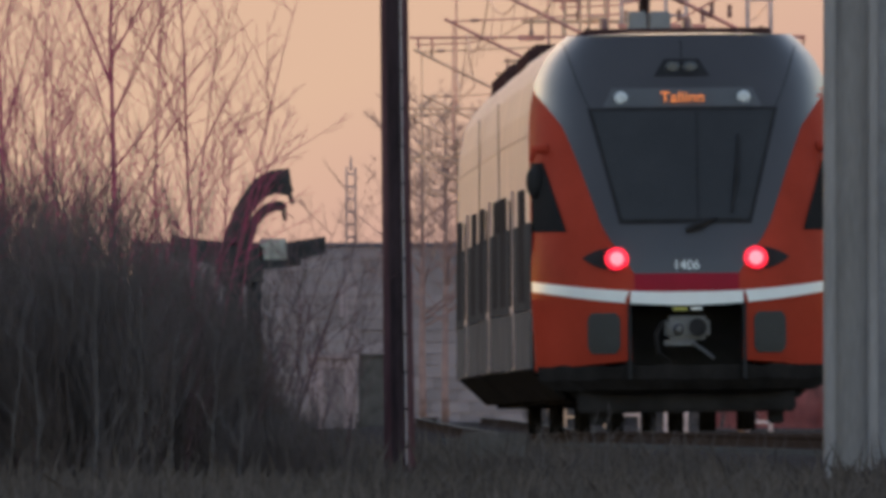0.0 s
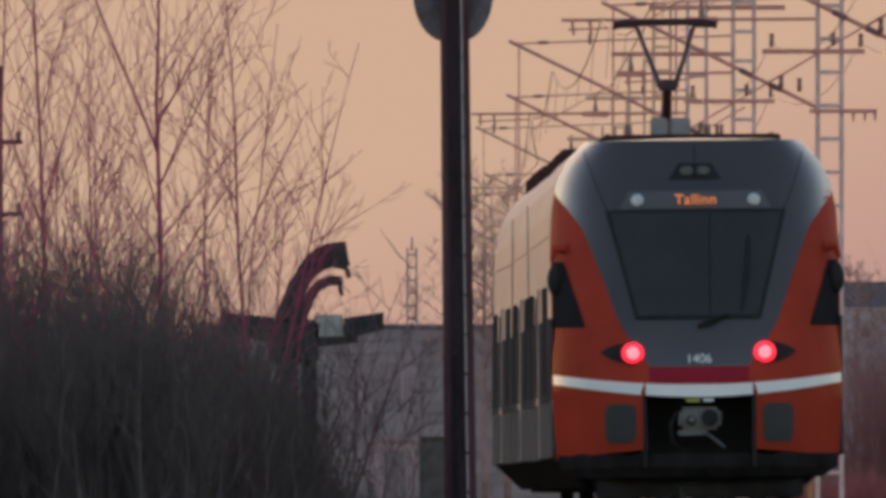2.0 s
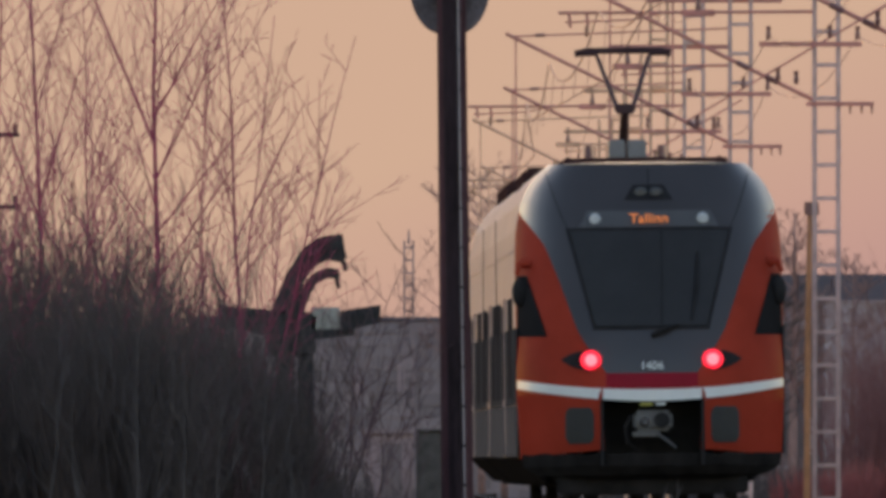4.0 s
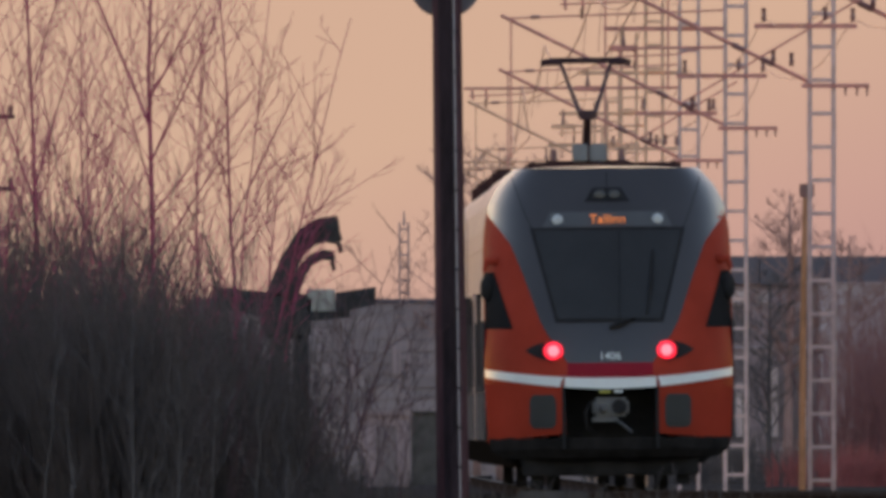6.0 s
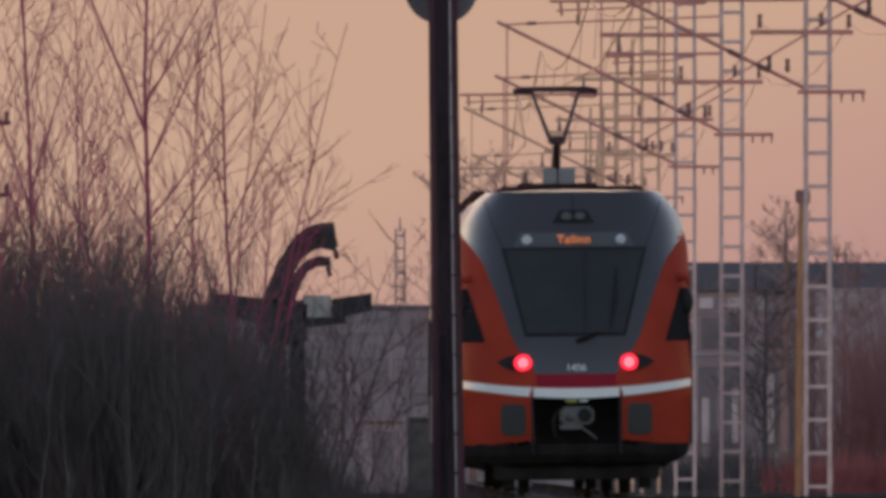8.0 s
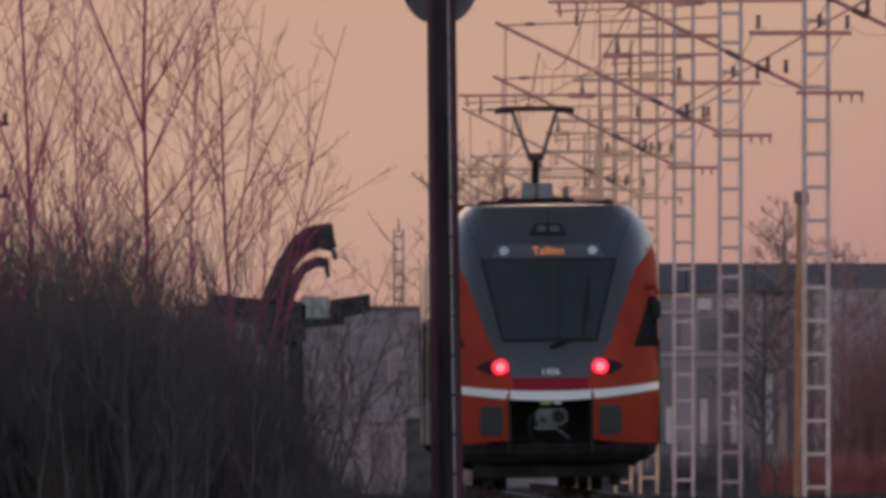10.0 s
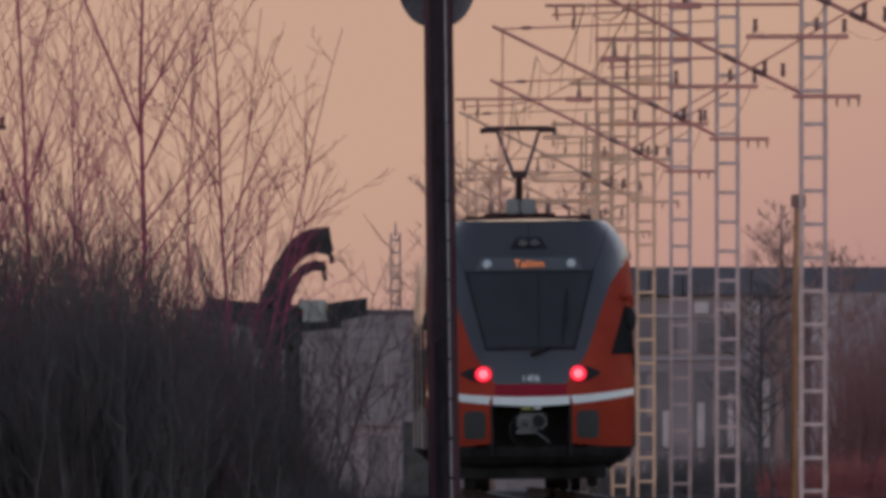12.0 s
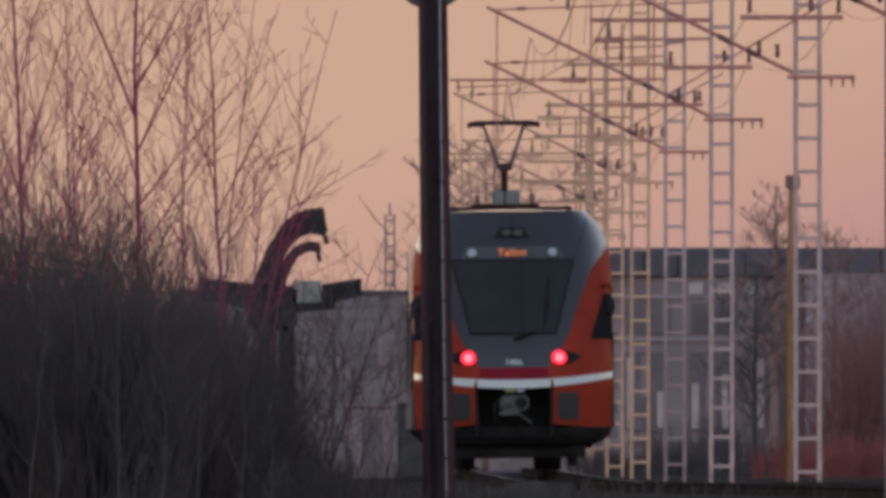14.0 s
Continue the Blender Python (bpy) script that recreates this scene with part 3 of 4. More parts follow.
    for z, w, d in ((0.76, 1.70, 0.06), (0.60, 1.68, 0.10), (0.48, 1.50, 0.22), (0.44, 1.20, 0.35)):
        rows.append([bm.verts.new((w * u, d + 0.95 * abs(w * u / 1.75) ** 3.4, z + 0.03 * noise.noise(Vector((u * 9, z * 8, 0))))) for u in [i / 12 - 1 for i in range(25)]])
    for r, q in zip(rows, rows[1:]):
        for i in range(24):
            bm.faces.new((r[i], r[i + 1], q[i + 1], q[i]))
    part("lower_skirt", bm, UNDER, car, "black lower skirt")
    part("plough", boxed(-1.25, 1.25, 0.55, 0.75, 0.22, 0.6, bevel=0.03), UNDER, car)
    for x in (-1.02, 1.02):
        part("rail_guard", boxed(x - 0.09, x + 0.09, 0.7, 0.85, 0.08, 0.4, bevel=0.02), UNDER, car)


CARS = [0.0, 20.4, 37.6, 58.0]
train = root("train", on_line(315, 335), "orange electric train with pale sides and lit red tail lights", "train")
cars = []
for k in range(3):
    car = new("car")
    car.parent = train
    cars.append(car)
    L = CARS[k + 1] - CARS[k]
    body = part("car_body", body_tube(0.15, L - 0.25, k == 0), SILVER, car, "pale car body", smooth=False)
    side_fittings(car, 3.0 if k == 0 else 0.3, L - 0.4)
    part("gangway", boxed(-1.35, 1.35, L - 0.35, L + 0.25, 0.8, 4.1, bevel=0.08), RUBBER, car)
    bogie(car, 3.6 if k == 0 else 0.4)
    if k == 2:
        bogie(car, L - 3.0)
    roof_gear(car, 4.2 if k == 0 else 1.5, L - 2.5)
    if k == 0:
        end_cab(car)
        pantograph(car, 18.4)

# ---------------------------------------------------------------- overhead line masts
def lattice_mast(sunlit, m, label, reach=3.6, bar=4.0):
    """Lattice mast with an inclined bracket over the track; its foot stands at the origin; reach and bar are the lengths of the bracket and of the level arm."""
    MS, BR = (SUNSTEEL, SUNSTEEL) if sunlit else (STEEL, BRACKET)
    e = root("catenary_mast", m, label, "mast", "masts along the track")
    for x in (-0.175, 0.175):
        for y in (-0.175, 0.175):
            part("leg", boxed(x - 0.032, x + 0.032, y - 0.032, y + 0.032, -0.75, 10.2), MS, e)
    bm = boxed(-0.195, 0.195, -0.212, -0.186, 0, 0.055)
    rung = part("rung", bm, MS, e)
    for k in range(-1, 20):
        for back in (0, 0.398):
            if k or back:
                r = new("rung", rung.data)
                r.parent = e
                r.location = (0, back, 0.494 * k)
    for k in range(0, 18, 5):
        for s in (-0.2, 0.2):
            part("brace", tubed([(s, -0.16, 0.05 + 0.494 * k), (s, 0.16, 0.52 + 0.494 * k)], 0.018, 4), MS, e)
    part("footing", boxed(-0.3, 0.3, -0.3, 0.3, -1.1, -0.32, bevel=0.05), DIRTY, e)
    tip = 5.92 + 0.49 * (reach - 0.17)
    part("bracket", tubed([(-0.17, 0, 5.92), (-reach, 0, tip)], 0.029, 8), BR, e, "inclined tubular bracket")
    part("tie_rod", tubed([(-reach + 0.12, 0, tip - 0.05), (-0.17, 0, tip + 0.09)], 0.016, 6), BR, e)
    for f in (0.72, 1.15):
        part("bracket_insulator", tubed([(-f, 0, 5.92 + 0.49 * (f - 0.17)), (-f - 0.18, 0, 5.92 + 0.49 * (f + 0.01))], 0.042, 8), INSUL, e)
    part("tie_insulator", tubed([(-reach + 0.5, 0, tip - 0.03), (-reach + 0.66, 0, tip - 0.025)], 0.03, 8), INSUL, e)
    part("hanger", tubed([(-reach + 0.17, 0, tip - 0.08), (-reach + 0.17, 0, tip - 2.4)], 0.014, 6), BR, e)
    part("registration_arm", tubed([(-bar, 0, 7.22), (-0.17, 0, 7.24)], 0.024, 6), BR, e)
    part("arm_stay", tubed([(-bar + 0.1, 0, 7.08), (-bar + 1.1, 0, 7.12), (-bar + 1.5, 0, 7.21)], 0.014, 6), BR, e)
    for f in (0.16, 0.42):
        part("steady_drop", tubed([(-bar + f, 0, 7.2), (-bar + f + 0.02, 0, 7.0)], 0.022, 6), BR, e)
    part("spike_insulator", tubed([(-1.9, 0, 7.24), (-1.9, 0, 7.34), (-1.9, 0, 7.40), (-1.9, 0, 7.58)], [0.05, 0.045, 0.028, 0.02], 8), INSUL, e)
    part("clamp_block", boxed(-2.15, -1.65, -0.05, 0.05, 7.17, 7.27, bevel=0.015), BR, e)
    part("wire_clamp", tubed([(-bar + 0.42, 0, 7.02), (-bar + 0.42, 0, 6.86)], [0.03, 0.02], 8), INSUL, e)
    part("small_arm", boxed(-0.3, 0.70, -0.24, -0.18, 5.84, 5.90), BR, e)
    for x in (0.35, 0.52, 0.67):
        part("drop_insulator", tubed([(x, -0.21, 5.85), (x, -0.21, 5.72)], [0.022, 0.010], 6), INSUL, e)
    part("feeder_beam", boxed(-1.0, 0.52, -0.23, -0.17, 6.72, 6.79), BR, e)
    part("feeder_brace", tubed([(-0.9, -0.2, 6.3), (0.9, -0.2, 7.35)], 0.016, 6), BR, e)
    for x, z in ((-0.86, 6.92), (-0.45, 6.26), (0.46, 6.92), (0.05, 6.94), (-0.72, 6.30)):
        part("feeder_insulator", tubed([(x, -0.2, z - 0.1), (x, -0.2, z - 0.02), (x, -0.2, z + 0.02), (x, -0.2, z + 0.1)], [0.03, 0.04, 0.028, 0.038], 8), INSUL, e)
    part("top_beam", boxed(-1.6, 0.7, -0.06, 0.06, 8.3, 8.38), BR, e)
    return e


def mast_at(y, x, z=0.04):
    return pose(x, y, z)


# distance, x and height of the foot, length of the bracket and of the level arm
MASTS = [(360.3, 6.02, -0.1, 3.5, 2.1), (418.5, 5.40, 0.04, 3.375, 3.97), (476.7, 4.70, 0.12, 3.96, 2.12), (528.7, 4.34, 0.15, 3.56, 4.22), (590.7, 4.12, 0.2, 3.9, 2.1),
         (649.8, 3.95, 0.1, 3.5, 4.1), (708, 3.88, 0.06, 3.9, 2.1), (766, 3.90, 0.04, 3.5, 4.1), (824, 4.05, 0.04, 3.9, 2.1), (882, 4.3, 0.04, 3.5, 4.1), (940, 4.6, 0.04, 3.9, 2.1)]
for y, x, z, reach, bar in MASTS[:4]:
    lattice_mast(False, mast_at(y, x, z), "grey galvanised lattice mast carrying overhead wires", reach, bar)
# these farther masts take the steel colour that holds sun glow and haze
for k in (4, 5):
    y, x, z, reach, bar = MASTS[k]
    sunlit = lattice_mast(True, mast_at(y, x, z), "far lattice mast carrying overhead wires, tinted orange for sun glow and haze", reach, bar)
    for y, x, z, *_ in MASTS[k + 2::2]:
        copy_thing(sunlit, mast_at(y, x, z))


def wire(name, pts, r, label):
    tagged(part(name, tubed(pts, r, 4), WIRE), label, "wire", "overhead wires")


wire("contact_wire", [(along(y).x + (0.25 if i % 2 else -0.25), y, along(y).z + 6.36) for i, y in enumerate([250, 300] + [q[0] for q in MASTS])], 0.011, "dull copper contact wire above the track")
mess = []
for (ya, *_), (yb, *_) in zip(MASTS, MASTS[1:]):
    for k in range(8):
        f = k / 8
        y = ya + (yb - ya) * f
        mess.append((along(y).x + 0.1, y, along(y).z + 7.35 - 0.62 * 4 * f * (1 - f)))
wire("messenger_wire", mess, 0.012, "sagging messenger wire above the contact wire")
for (ya, *_), (yb, *_) in zip(MASTS[:8], MASTS[1:9]):
    for k in range(1, 8, 2):
        f = k / 8
        y = ya + (yb - ya) * f
        wire("dropper", [(along(y).x + 0.1, y, along(y).z + 7.35 - 2.48 * f * (1 - f)), (along(y).x + 0.05, y, along(y).z + 6.36)], 0.007, "thin dropper between two overhead wires")
for dx, dz in ((-0.86, 6.98), (0.46, 6.98), (-1.4, 8.2)):
    pts = []
    for (ya, xa, *_), (yb, xb, *_) in zip(MASTS, MASTS[1:]):
        for k in range(6):
            f = k / 6
            y = ya + (yb - ya) * f
            pts.append((xa + (xb - xa) * f + dx, y, along(y).z + dz - 0.5 * 4 * f * (1 - f)))
    wire("feeder_wire", pts, 0.007, "sagging feeder wire along the masts")

# ---------------------------------------------------------------- signal mast
def signal_mast():
    e = root("signal_mast", pose(-0.03, 200, -0.36), "dark tarred signal mast with an oval backing board", "signal")
    part("pole", tubed([(0, 0, -0.3), (-0.03, 0, 2.0), (-0.055, 0, 4.0), (-0.07, 0, 5.6)], [0.108, 0.100, 0.092, 0.088], 16), REDPOLE, e)
    part("cable_channel", tubed([(-0.004, -0.075, 0), (-0.032, -0.07, 2.0), (-0.057, -0.065, 4.0), (-0.07, -0.06, 5.4)], 0.056, 8), POLE, e, "dark cable channel")
    out = [(-0.055 + 0.285, 5.3)]
    for k in range(25):
        a = -math.pi * k / 24
        out.append((-0.055 + 0.285 * math.copysign(abs(math.cos(a)) ** 0.8, math.cos(a)), 4.13 + 0.36 * math.sin(a)))
    out += [(-0.055 - 0.285, 5.3), (-0.055 - 0.2, 5.5), (-0.055 + 0.2, 5.5)]
    part("backing_board", prism(out, 0.16, 0.19), BOARD, e, "weathered oval backing board")
    for z in (4.15, 4.62, 5.1):
        part("lamp_case", boxed(-0.2, 0.09, 0.11, 0.16, z - 0.17, z + 0.17, bevel=0.02), BOARD, e)
        part("visor", tubed([(-0.055, 0.19, z), (-0.055, 0.45, z)], [0.12, 0.12], 14), BOARD, e)
    part("conduit", tubed([(0.058, -0.10, 0.0), (0.028, -0.10, 2.0), (0.0, -0.10, 4.25)], 0.007, 6), CONDUIT, e, "pale conduit along the pole")
    part("ladder_rail", tubed([(0.108, 0.0, 0.1), (0.074, 0.0, 2.0), (0.040, 0.0, 4.4)], 0.012, 6), REDPOLE, e)
    for k in range(14):
        z = 0.3 + 0.28 * k
        part("clamp", tubed([(0.0, -0.09, z), (0.075 - 0.013 * z, -0.105, z)], 0.010, 5), POLE, e)
    part("foot_box", boxed(-0.2, 0.2, -0.2, 0.2, -0.2, 0.04, bevel=0.03), DIRTY, e)


signal_mast()


# ---------------------------------------------------------------- hooked post with two arms
def hooked_post():
    e = root("hooked_post", pose(-1.41, 240, -0.3), "blackened wooden post with a curved hooked top and two arms", "post")
    part("post", boxed(-0.17, -0.01, -0.1, 0.1, -0.3, 2.0, bevel=0.02), OLDWOOD, e)
    part("post", boxed(0.02, 0.15, -0.09, 0.11, -0.3, 1.95, bevel=0.02), WOOD, e)

    main = [(-0.26, 1.72), (-0.22, 1.95), (-0.174, 2.08), (-0.09, 2.31), (0.06, 2.54), (0.14, 2.60), (0.224, 2.64), (0.31, 2.655), (0.397, 2.66),
            (0.415, 2.55), (0.40, 2.48), (0.425, 2.41), (0.36, 2.425), (0.28, 2.44), (0.20, 2.41), (0.13, 2.35), (0.07, 2.26), (0.0, 2.1), (-0.05, 1.72)]
    part("hook", prism(main, -0.09, 0.09), OLDWOOD, e, "weathered curved hood")
    part("hook_rib", prism([(-0.02, 2.36), (0.12, 2.50), (0.25, 2.555), (0.40, 2.56), (0.40, 2.53), (0.26, 2.525), (0.13, 2.47), (0.0, 2.33)], -0.11, -0.09), WOOD, e)
    finger = [(-0.06, 1.72), (-0.01, 2.08), (0.06, 2.23), (0.13, 2.31), (0.20, 2.355), (0.28, 2.375), (0.36, 2.365), (0.375, 2.31), (0.35, 2.245), (0.335, 2.285),
              (0.26, 2.285), (0.18, 2.24), (0.12, 2.15), (0.07, 2.0), (0.06, 1.72)]
    part("inner_hook", prism(finger, -0.07, 0.11), OLDWOOD, e)
    for x, z, r in ((0.425, 2.40, 0.022), (0.42, 2.50, 0.018), (0.365, 2.25, 0.02)):
        part("bolt_end", tubed([(x - 0.02, 0, z + 0.03), (x, 0, z - 0.05)], r, 6), WOOD, e)
    part("arm", prism([(-0.66, 2.06), (-0.15, 2.01), (-0.15, 1.79), (-0.66, 1.88)], -0.13, -0.02), WOOD, e, "blackened board arm")
    part("arm", prism([(0.38, 2.01), (0.72, 2.06), (0.72, 1.91), (0.38, 1.83)], -0.13, 0.02), WOOD, e, "blackened board arm")
    part("arm_rib", prism([(0.40, 1.965), (0.715, 2.005), (0.715, 1.985), (0.40, 1.945)], -0.145, -0.13), WOOD, e)
    part("arm_rail", prism([(0.1, 1.85), (0.5, 1.86), (0.5, 1.80), (0.1, 1.76)], -0.1, -0.02), WOOD, e)
    part("pale_box", boxed(0.13, 0.375, -0.09, 0.06, 1.82, 2.04, bevel=0.01), PALEBOX, e, "pale greenish box")
    part("bracket", boxed(-0.23, 0.17, -0.12, 0.12, 1.62, 2.0, bevel=0.03), OLDWOOD, e)


hooked_post()

# ---------------------------------------------------------------- bare trees and brush
def branch(bm, rng, p, d, length, r, depth, seg, spread, twig=0.0034):
    """A crooked tapering limb with side shoots."""
    n = 5
    pts, rad = [p], [r]
    q, dd = p.copy(), d.copy()
    for k in range(n):
        dd = (dd + Vector((rng.uniform(-1, 1), rng.uniform(-1, 1), rng.uniform(-0.3, 0.5))) * 0.035).normalized()
        q = q + dd * (length / n)
        pts.append(q.copy())
        rad.append(r * (1 - 0.82 * (k + 1) / n))
    tube(bm, pts, rad, seg)
    if depth > 0:
        count = rng.randint(3, 5) if depth > 1 else rng.randint(2, 3)
        for _ in range(count):
            f = rng.uniform(0.2, 0.97)
            k = min(n - 1, int(f * n))
            at = pts[k].lerp(pts[k + 1], f * n - k)
            a = rng.uniform(0, 2 * math.pi)
            out = Vector((math.cos(a), math.sin(a) * 0.7, 0)) * spread + Vector((0, 0, rng.uniform(0.6, 1.15)))
            branch(bm, rng, at, (dd * 0.5 + out).normalized(), length * rng.uniform(0.38, 0.66) * (1.15 - 0.5 * f), max(twig, rad[k] * 0.5), depth - 1, 3, spread, twig)


def sapling(x, y, h, r, seed, label, material, lean=(0.0, 0.0), depth=3, spread=0.7, limbs=13, name="birch_sapling", low=0.15, twig=0.0034):
    rng = random.Random(seed)
    e = root(name, pose(x, y, ground_z(x, y) - 0.05), label, "tree", "bare trees")
    n = 9
    pts, rad = [], []
    px = py = 0.0
    for k in range(n + 1):
        f = k / n
        pts.append(Vector((px + lean[0] * f * h, py + lean[1] * f * h, f * h)))
        rad.append(r * (1 - 0.85 * f))
        px += rng.uniform(-0.02, 0.02)
        py += rng.uniform(-0.02, 0.02)
    part("trunk", tubed(pts, rad, 6), material, e, smooth=True)
    bm = bmesh.new()
    for i in range(limbs):
        f = low + (0.93 - low) * (i + rng.random()) / limbs
        k = min(n - 1, int(f * n))
        at = pts[k].lerp(pts[k + 1], f * n - k)
        a = rng.uniform(0, 2 * math.pi)
        d = Vector((math.cos(a) * spread, math.sin(a) * spread * 0.7, rng.uniform(0.7, 1.2))).normalized()
        branch(bm, rng, at, d, h * rng.uniform(0.2, 0.42) * (1.15 - 0.75 * f), max(0.004, rad[k] * 0.45), depth - 1, 3, spread, twig)
    part("crown", bm, material, e, "bare thin twigs")
    return e


def birch(x, y, h, r, seed, label, lean=0.0, limbs=18, low=0.3, forks=(), bow=0.0, name="birch_sapling", full=1.0, material=BARK):
    """A slender young birch: a thin trunk, limbs that rise steeply, and many fine straight twigs. forks: height, reach aside, rise, thickness of single long limbs."""
    rng = random.Random(seed)
    e = root(name, pose(x, y, ground_z(x, y) - 0.05), label, "tree", "bare trees")
    n = 10
    pts, rad = [], []
    px = py = 0.0
    for k in range(n + 1):
        f = k / n
        pts.append(Vector((px + lean * f * h + bow * f * f * h, py, f * h)))
        rad.append(max(0.003, r * (1 - 0.88 * f)))
        px += rng.uniform(-0.018, 0.018)
        py += rng.uniform(-0.02, 0.02)
    part("trunk", tubed(pts, rad, 6), material, e, smooth=True)
    bm = bmesh.new()

    def limb(at, d, length, r0, twigs):
        p, way = [at], d.normalized()
        side = way.orthogonal().normalized()
        for _ in range(5):
            way = (way + Vector((rng.uniform(-1, 1), rng.uniform(-1, 1), rng.uniform(-0.2, 1.2))) * 0.045).normalized()
            p.append(p[-1] + way * (length / 5))
        rr = [max(0.0022, r0 * (1 - 0.16 * k)) for k in range(6)]
        tube(bm, p, rr, 4)
        for j in range(twigs):
            g = 0.12 + 0.86 * (j + rng.random()) / twigs
            k = min(4, int(g * 5))
            q = p[k].lerp(p[k + 1], g * 5 - k)
            a = rng.uniform(0, 2 * math.pi)
            across = Matrix.Rotation(a, 3, way) @ side
            td = (way + across * rng.uniform(0.5, 1.0) + Vector((0, 0, 0.15))).normalized()
            tl = length * rng.uniform(0.16, 0.42) * (1.2 - 0.7 * g) + 0.05
            mid = q + td * tl * 0.5
            end = mid + (td + Vector((rng.uniform(-0.2, 0.2), 0, 0.18))).normalized() * tl * 0.5
            tube(bm, [q, mid, end], [0.0027, 0.0023, 0.0016], 3)
            for _ in range(rng.randint(0, 1)):
                b = rng.uniform(0, 2 * math.pi)
                sd = (td + (Matrix.Rotation(b, 3, td) @ td.orthogonal().normalized()) * 0.7).normalized()
                start = q.lerp(end, rng.uniform(0.25, 0.7))
                tube(bm, [start, start + sd * tl * rng.uniform(0.3, 0.5)], [0.0024, 0.0016], 3)

    for i in range(limbs):
        f = low + (0.95 - low) * (i + rng.random()) / limbs
        k = min(n - 1, int(f * n))
        at = pts[k].lerp(pts[k + 1], f * n - k)
        a = rng.uniform(0, 2 * math.pi)
        tilt = radians(rng.uniform(24, 46))
        d = Vector((math.cos(a) * math.sin(tilt), math.sin(a) * math.sin(tilt), math.cos(tilt)))
        length = min(1.35, h * (1 - f) * rng.uniform(0.4, 0.75) + 0.18)
        limb(at, d, length, max(0.0045, rad[k] * 0.42), max(3, int(length * 7.5 * full)))
    for z0, dx, dz, fr in forks:
        f = z0 / h
        k = min(n - 1, int(f * n))
        limb(pts[k].lerp(pts[k + 1], f * n - k), Vector((dx, 0.05, dz)), math.hypot(dx, dz), fr, int(math.hypot(dx, dz) * 8 * full))
    part("crown", bm, material, e, "bare thin twigs")
    return e


def brush(x, y, w, h, seed, label, material, stems=90, depth=2, r=0.007, name="bush"):
    """A thicket of bare shoots from one stool."""
    rng = random.Random(seed)
    e = root(name, pose(x, y, ground_z(x, y) - 0.05), label, "bush", "bare bushes")
    bm = bmesh.new()
    for i in range(stems):
        if i and i % 16 == 0:
            tagged(part("clump", bm, material, e), kind="stuff")
            bm = bmesh.new()
        a = rng.uniform(0, 2 * math.pi)
        s = rng.random() ** 0.6 * w
        p = Vector((s * math.cos(a), s * math.sin(a) * 1.5, 0))
        d = Vector((rng.gauss(0, 0.22), rng.gauss(0, 0.2), 1)).normalized()
        branch(bm, rng, p, d, h * rng.uniform(0.45, 1.0), r * rng.uniform(0.7, 1.4), depth, 3, 0.55)
    tagged(part("clump", bm, material, e), kind="stuff")
    return e


LB = "bare birch sapling with thin reddish twigs"
# x, distance, height, radius, lean, bow, limbs, fullness, single long limbs
for i, (x, y, h, r, lean, bow, limbs, full, forks) in enumerate([
        (-2.17, 200, 5.6, 0.028, 0.0, 0.0, 20, 1.0, [(3.0, -0.80, 1.9, 0.015), (3.2, 0.55, 0.95, 0.012), (2.75, 0.75, 1.5, 0.010)]),
        (-3.02, 203, 5.2, 0.024, 0.0, -0.012, 18, 1.0, [(2.5, -0.6, 1.4, 0.011), (2.6, 0.45, 1.5, 0.010)]),
        (-1.59, 210, 4.7, 0.020, -0.01, -0.03, 16, 1.0, [(2.4, 0.55, 1.1, 0.008), (2.6, -0.4, 1.1, 0.008)]),
        (-2.74, 207, 4.3, 0.016, -0.01, 0.0, 16, 1.0, []),
        (-1.94, 205, 3.9, 0.015, 0.02, 0.0, 14, 1.0, []),
        (-1.74, 211, 3.95, 0.015, 0.24, 0.0, 6, 0.8, [(2.45, 0.72, 0.40, 0.006), (2.0, 0.55, 0.30, 0.005), (1.8, 0.66, 0.34, 0.005), (2.9, 0.3, 0.25, 0.005)]),
        (-3.45, 206, 5.0, 0.022, 0.02, 0.0, 16, 1.0, []),
        (-1.42, 208, 3.1, 0.011, 0.10, 0.03, 9, 1.0, []),
        (-4.0, 202, 5.0, 0.022, -0.02, 0.0, 16, 1.0, []),
        (-2.45, 196, 3.6, 0.013, -0.04, 0.0, 12, 1.0, []),
        (-1.84, 211, 4.1, 0.014, 0.10, 0.0, 11, 1.0, [(2.2, 0.6, 0.8, 0.006)])]):
    birch(x, y, h, r, 100 + i, LB, lean, limbs, 0.36, forks, bow, full=full * 0.9)
LS = "thin bare leaning shrub with dark brown shoots"
for i, (x, y, h, r, lean, bow, limbs, forks) in enumerate([
        (-0.93, 199, 2.05, 0.012, 0.30, 0.04, 8, [(1.0, 0.55, 0.50, 0.006), (0.7, 0.25, 0.8, 0.006)]),
        (-1.05, 203, 2.35, 0.010, 0.20, 0.10, 8, [(1.25, 0.75, 0.62, 0.006)]),
        (-0.70, 202, 1.7, 0.008, 0.16, 0.10, 8, []),
        (-0.62, 197, 1.3, 0.007, -0.05, 0.0, 8, []),
        (-0.85, 206, 1.75, 0.008, 0.02, 0.05, 9, [(0.8, 0.6, 0.3, 0.005)]),
        (-0.45, 201, 1.25, 0.007, 0.10, 0.0, 7, [(0.5, -0.5, 0.4, 0.005)]),
        (-1.12, 195, 1.5, 0.008, 0.12, 0.0, 8, [(0.6, 0.7, 0.35, 0.005)])]):
    birch(x, y, h, r, 131 + i, LS, lean, limbs, 0.25, forks, bow, "leaning_shrub", material=DARKBARK)
rb = random.Random(4)
